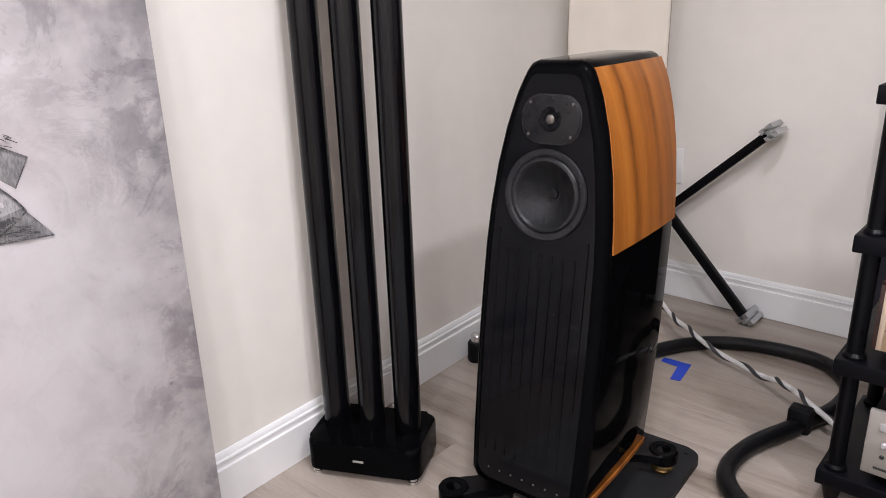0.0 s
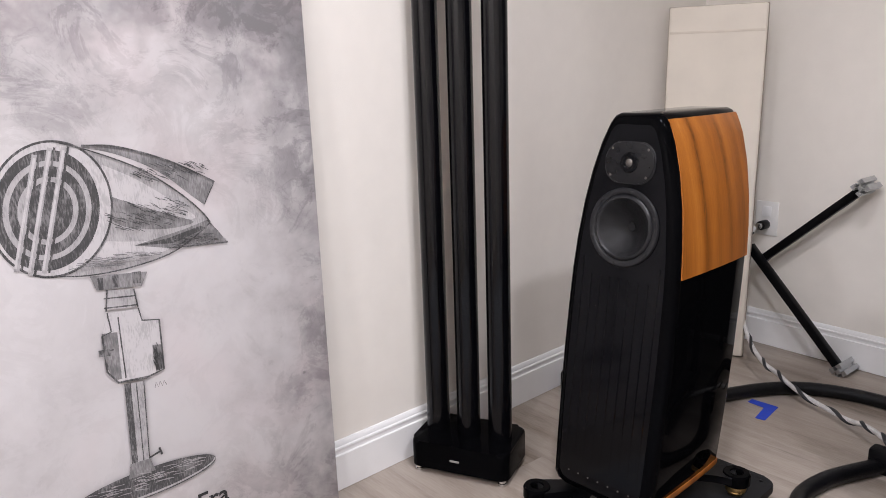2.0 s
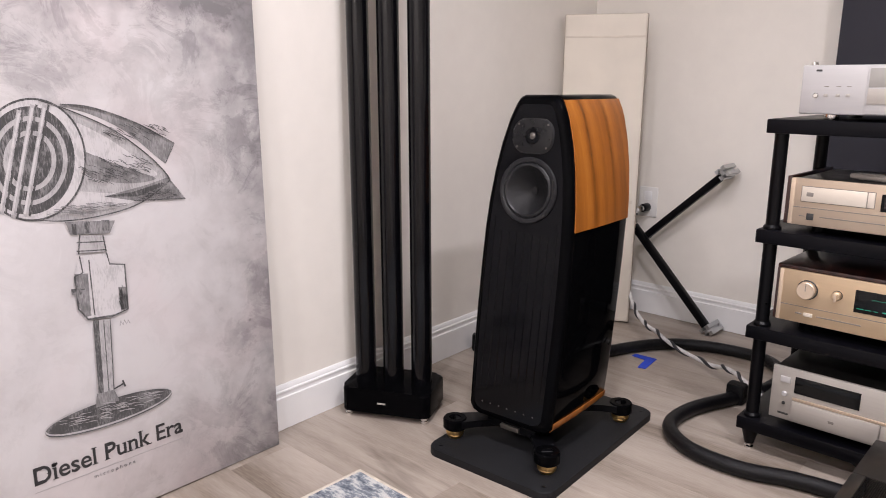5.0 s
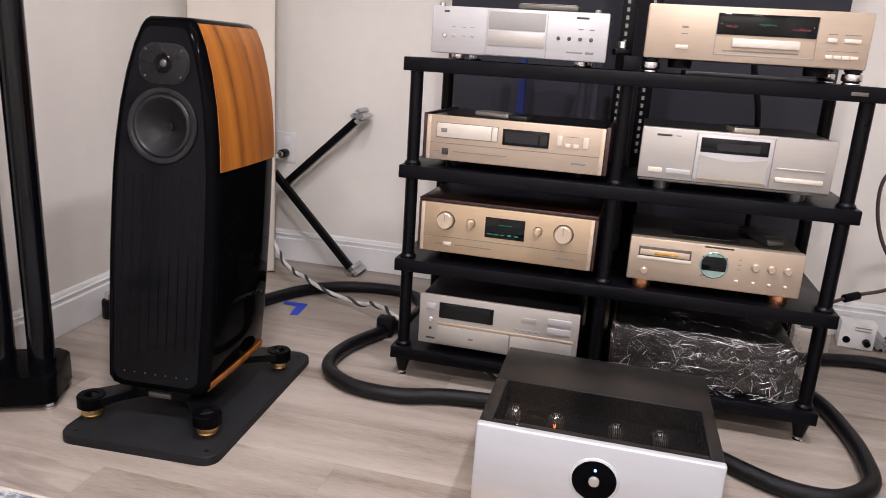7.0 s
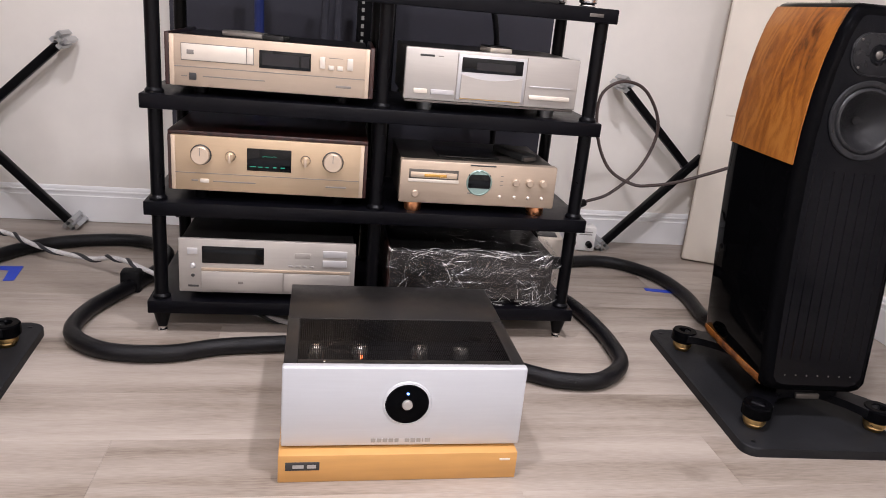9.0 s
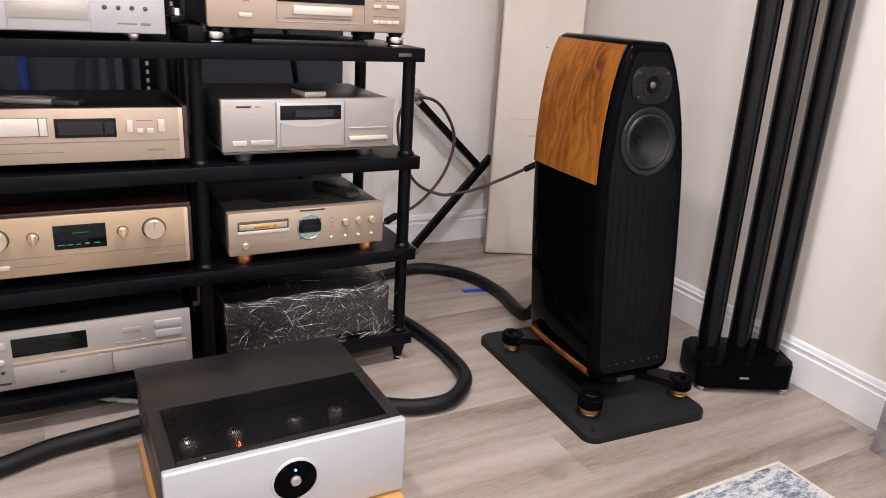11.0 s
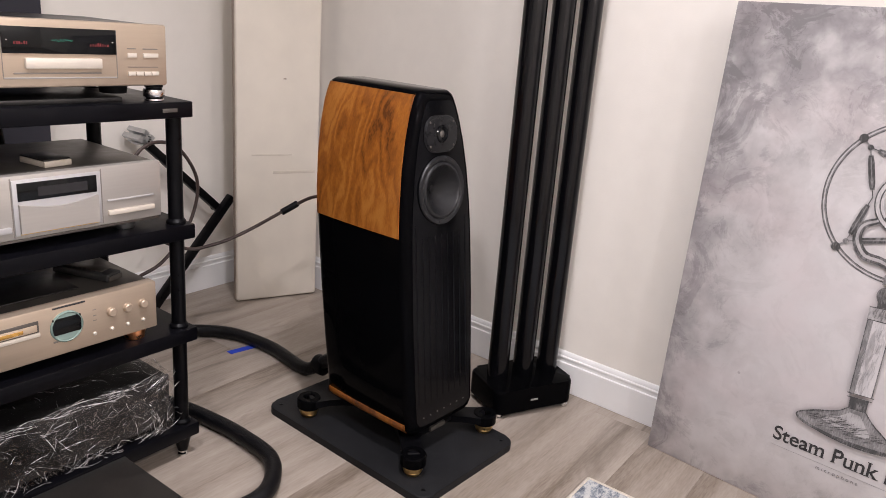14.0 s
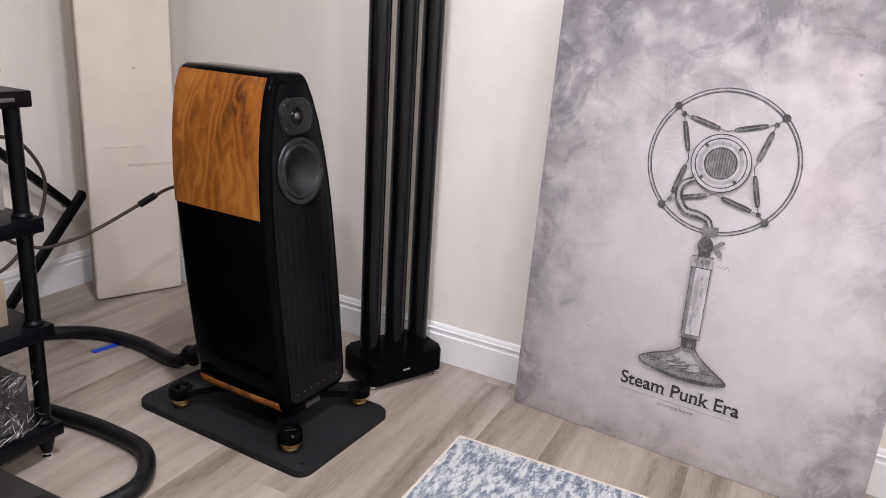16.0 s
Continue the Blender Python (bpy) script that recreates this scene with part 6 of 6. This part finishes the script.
bmesh.ops.subdivide_edges(bm, edges=[e for e in bm.edges if e.calc_length() > 0.012], cuts=2, use_grid_fill=True)
for v in bm.verts:
    q = v.co * 42
    v.co += Vector((noise.noise(q), noise.noise(q + Vector((9, 3, 1))), noise.noise(q + Vector((4, 7, 8))))) * 0.008
    if v.co.z < 0.03 and v.co.x > 0.2:
        v.co.x += 0.012 * abs(noise.noise(q * 1.4))
    v.co.z = max(v.co.z, 0.0008)
part("film", bm, film, wb, "crinkled clear film", smooth=60)

rnd = random.Random(21)
# Pale metallic ribbons put the bright glints of the creases into the colour.
crease = mat("film_glint_metal", (0.78, 0.79, 0.81), 0.28, 0.7, var=0.3, scale=90)
bm = bmesh.new()


def crease_line(o, ux, uz, nrm, length, w):
    """A thin wandering pale ridge, put in as a glint along a film crease."""
    ang = rnd.choice((rnd.gauss(0.25, 0.35), rnd.uniform(0, math.pi), rnd.gauss(2.2, 0.4)))
    d = ux * math.cos(ang) + uz * math.sin(ang)
    p_, prev = o.copy(), None
    steps = rnd.randint(3, 6)
    for i in range(steps + 1):
        side = nrm.cross(d).normalized() * w * math.sin(math.pi * (i + 0.4) / (steps + 0.8))
        q = p_ + nrm * rnd.uniform(0.0005, 0.003)
        cur = [bm.verts.new(q - side), bm.verts.new(q + nrm * w * 0.8), bm.verts.new(q + side)]
        if prev:
            bm.faces.new((prev[0], prev[1], cur[1], cur[0]))
            bm.faces.new((prev[1], prev[2], cur[2], cur[1]))
        prev = cur
        turn_ = rnd.uniform(-0.28, 0.28)
        d = (d + nrm.cross(d) * turn_).normalized()
        p_ = p_ + d * length / steps


for _ in range(80):
    x, z = rnd.uniform(-0.215, 0.215), 0.012 + 0.135 * rnd.random() ** 1.2
    crease_line(Vector((x, -0.012, z)), Vector((1, 0, 0)), Vector((0, 0, 1)), Vector((0, -1, 0)), rnd.uniform(0.006, 0.06), rnd.uniform(0.00015, 0.0006))
for _ in range(45):
    crease_line(Vector((rnd.uniform(-0.21, 0.21), rnd.uniform(0.0, 0.28), 0.158)), Vector((1, 0, 0)), Vector((0, 1, 0)), Vector((0, 0, 1)), rnd.uniform(0.01, 0.05), rnd.uniform(0.0003, 0.0008))
for _ in range(26):
    crease_line(Vector((rnd.uniform(-0.22, 0.22), -0.011, rnd.uniform(0.144, 0.156))), Vector((1, 0, 0)), Vector((1, 0, 0.1)), Vector((0, -0.7, 0.7)), rnd.uniform(0.02, 0.10), rnd.uniform(0.0004, 0.0010))
for _ in range(70):
    crease_line(Vector((0.232, rnd.uniform(-0.005, 0.28), rnd.uniform(0.01, 0.15))), Vector((0, 1, 0)), Vector((0, 0, 1)), Vector((1, 0, 0)), rnd.uniform(0.01, 0.04), rnd.uniform(0.0003, 0.001))
for _ in range(50):
    crease_line(Vector((rnd.uniform(-0.215, 0.215), -0.014, rnd.uniform(0.006, 0.022))), Vector((1, 0, 0)), Vector((0.4, 0, 0.4)), Vector((0, -0.8, 0.6)), rnd.uniform(0.01, 0.05), rnd.uniform(0.0003, 0.0008))
bmesh.ops.delete(bm, geom=[v for v in bm.verts if not (-0.236 < v.co.x < 0.243 and 0.004 < v.co.z < 0.166)], context="VERTS")
tagged(part("film_crease_glint", bm, crease, wb, "pale metallic strips put in as glints on film creases", smooth=0), kind="stuff")

# ---------------------------------------------------------------- floor planks
floor = thing("floor", "greyish-beige wood-look laminate plank floor with satin finish", "floor", kind="structure")
part("underlay", box(-1.3, 2.3, FRONT - 0.1, BACK + 0.1, -0.08, -0.0125, 0), SUB, floor, smooth=0)
PW, PL = 0.178, 1.22
plank_meshes = {}


def plank_mesh(length):
    key = round(length, 3)
    if key not in plank_meshes:
        bm = bmesh.new()
        x, y, c = length / 2 - 0.0001, PW / 2 - 0.0001, 0.0003
        top = [bm.verts.new((sx * (x - c), sy * (y - c), 0)) for sx, sy in ((-1, -1), (1, -1), (1, 1), (-1, 1))]
        mid = [bm.verts.new((sx * x, sy * y, -c)) for sx, sy in ((-1, -1), (1, -1), (1, 1), (-1, 1))]
        low = [bm.verts.new((sx * x, sy * y, -0.012)) for sx, sy in ((-1, -1), (1, -1), (1, 1), (-1, 1))]
        bm.faces.new(top)
        for a, b in ((mid, top), (low, mid)):
            for i in range(4):
                bm.faces.new((a[i], a[(i + 1) % 4], b[(i + 1) % 4], b[i]))
        me = bpy.data.meshes.new("plank")
        bm.to_mesh(me)
        bm.free()
        me.materials.append(PLANK)
        plank_meshes[key] = me
    return plank_meshes[key]


row, y = 0, BACK + 0.02 - PW / 2
while y > FRONT - 0.05:
    x = -1.25 - PL * ((row * 0.37) % 1.0)
    while x < 2.25:
        a, b = max(x, -1.25), min(x + PL, 2.25)
        if b - a > 0.02:
            ob = new("plank", plank_mesh(b - a))
            ob.parent = floor
            ob.location = ((a + b) / 2, y, 0)
        x += PL
    row, y = row + 1, y - PW
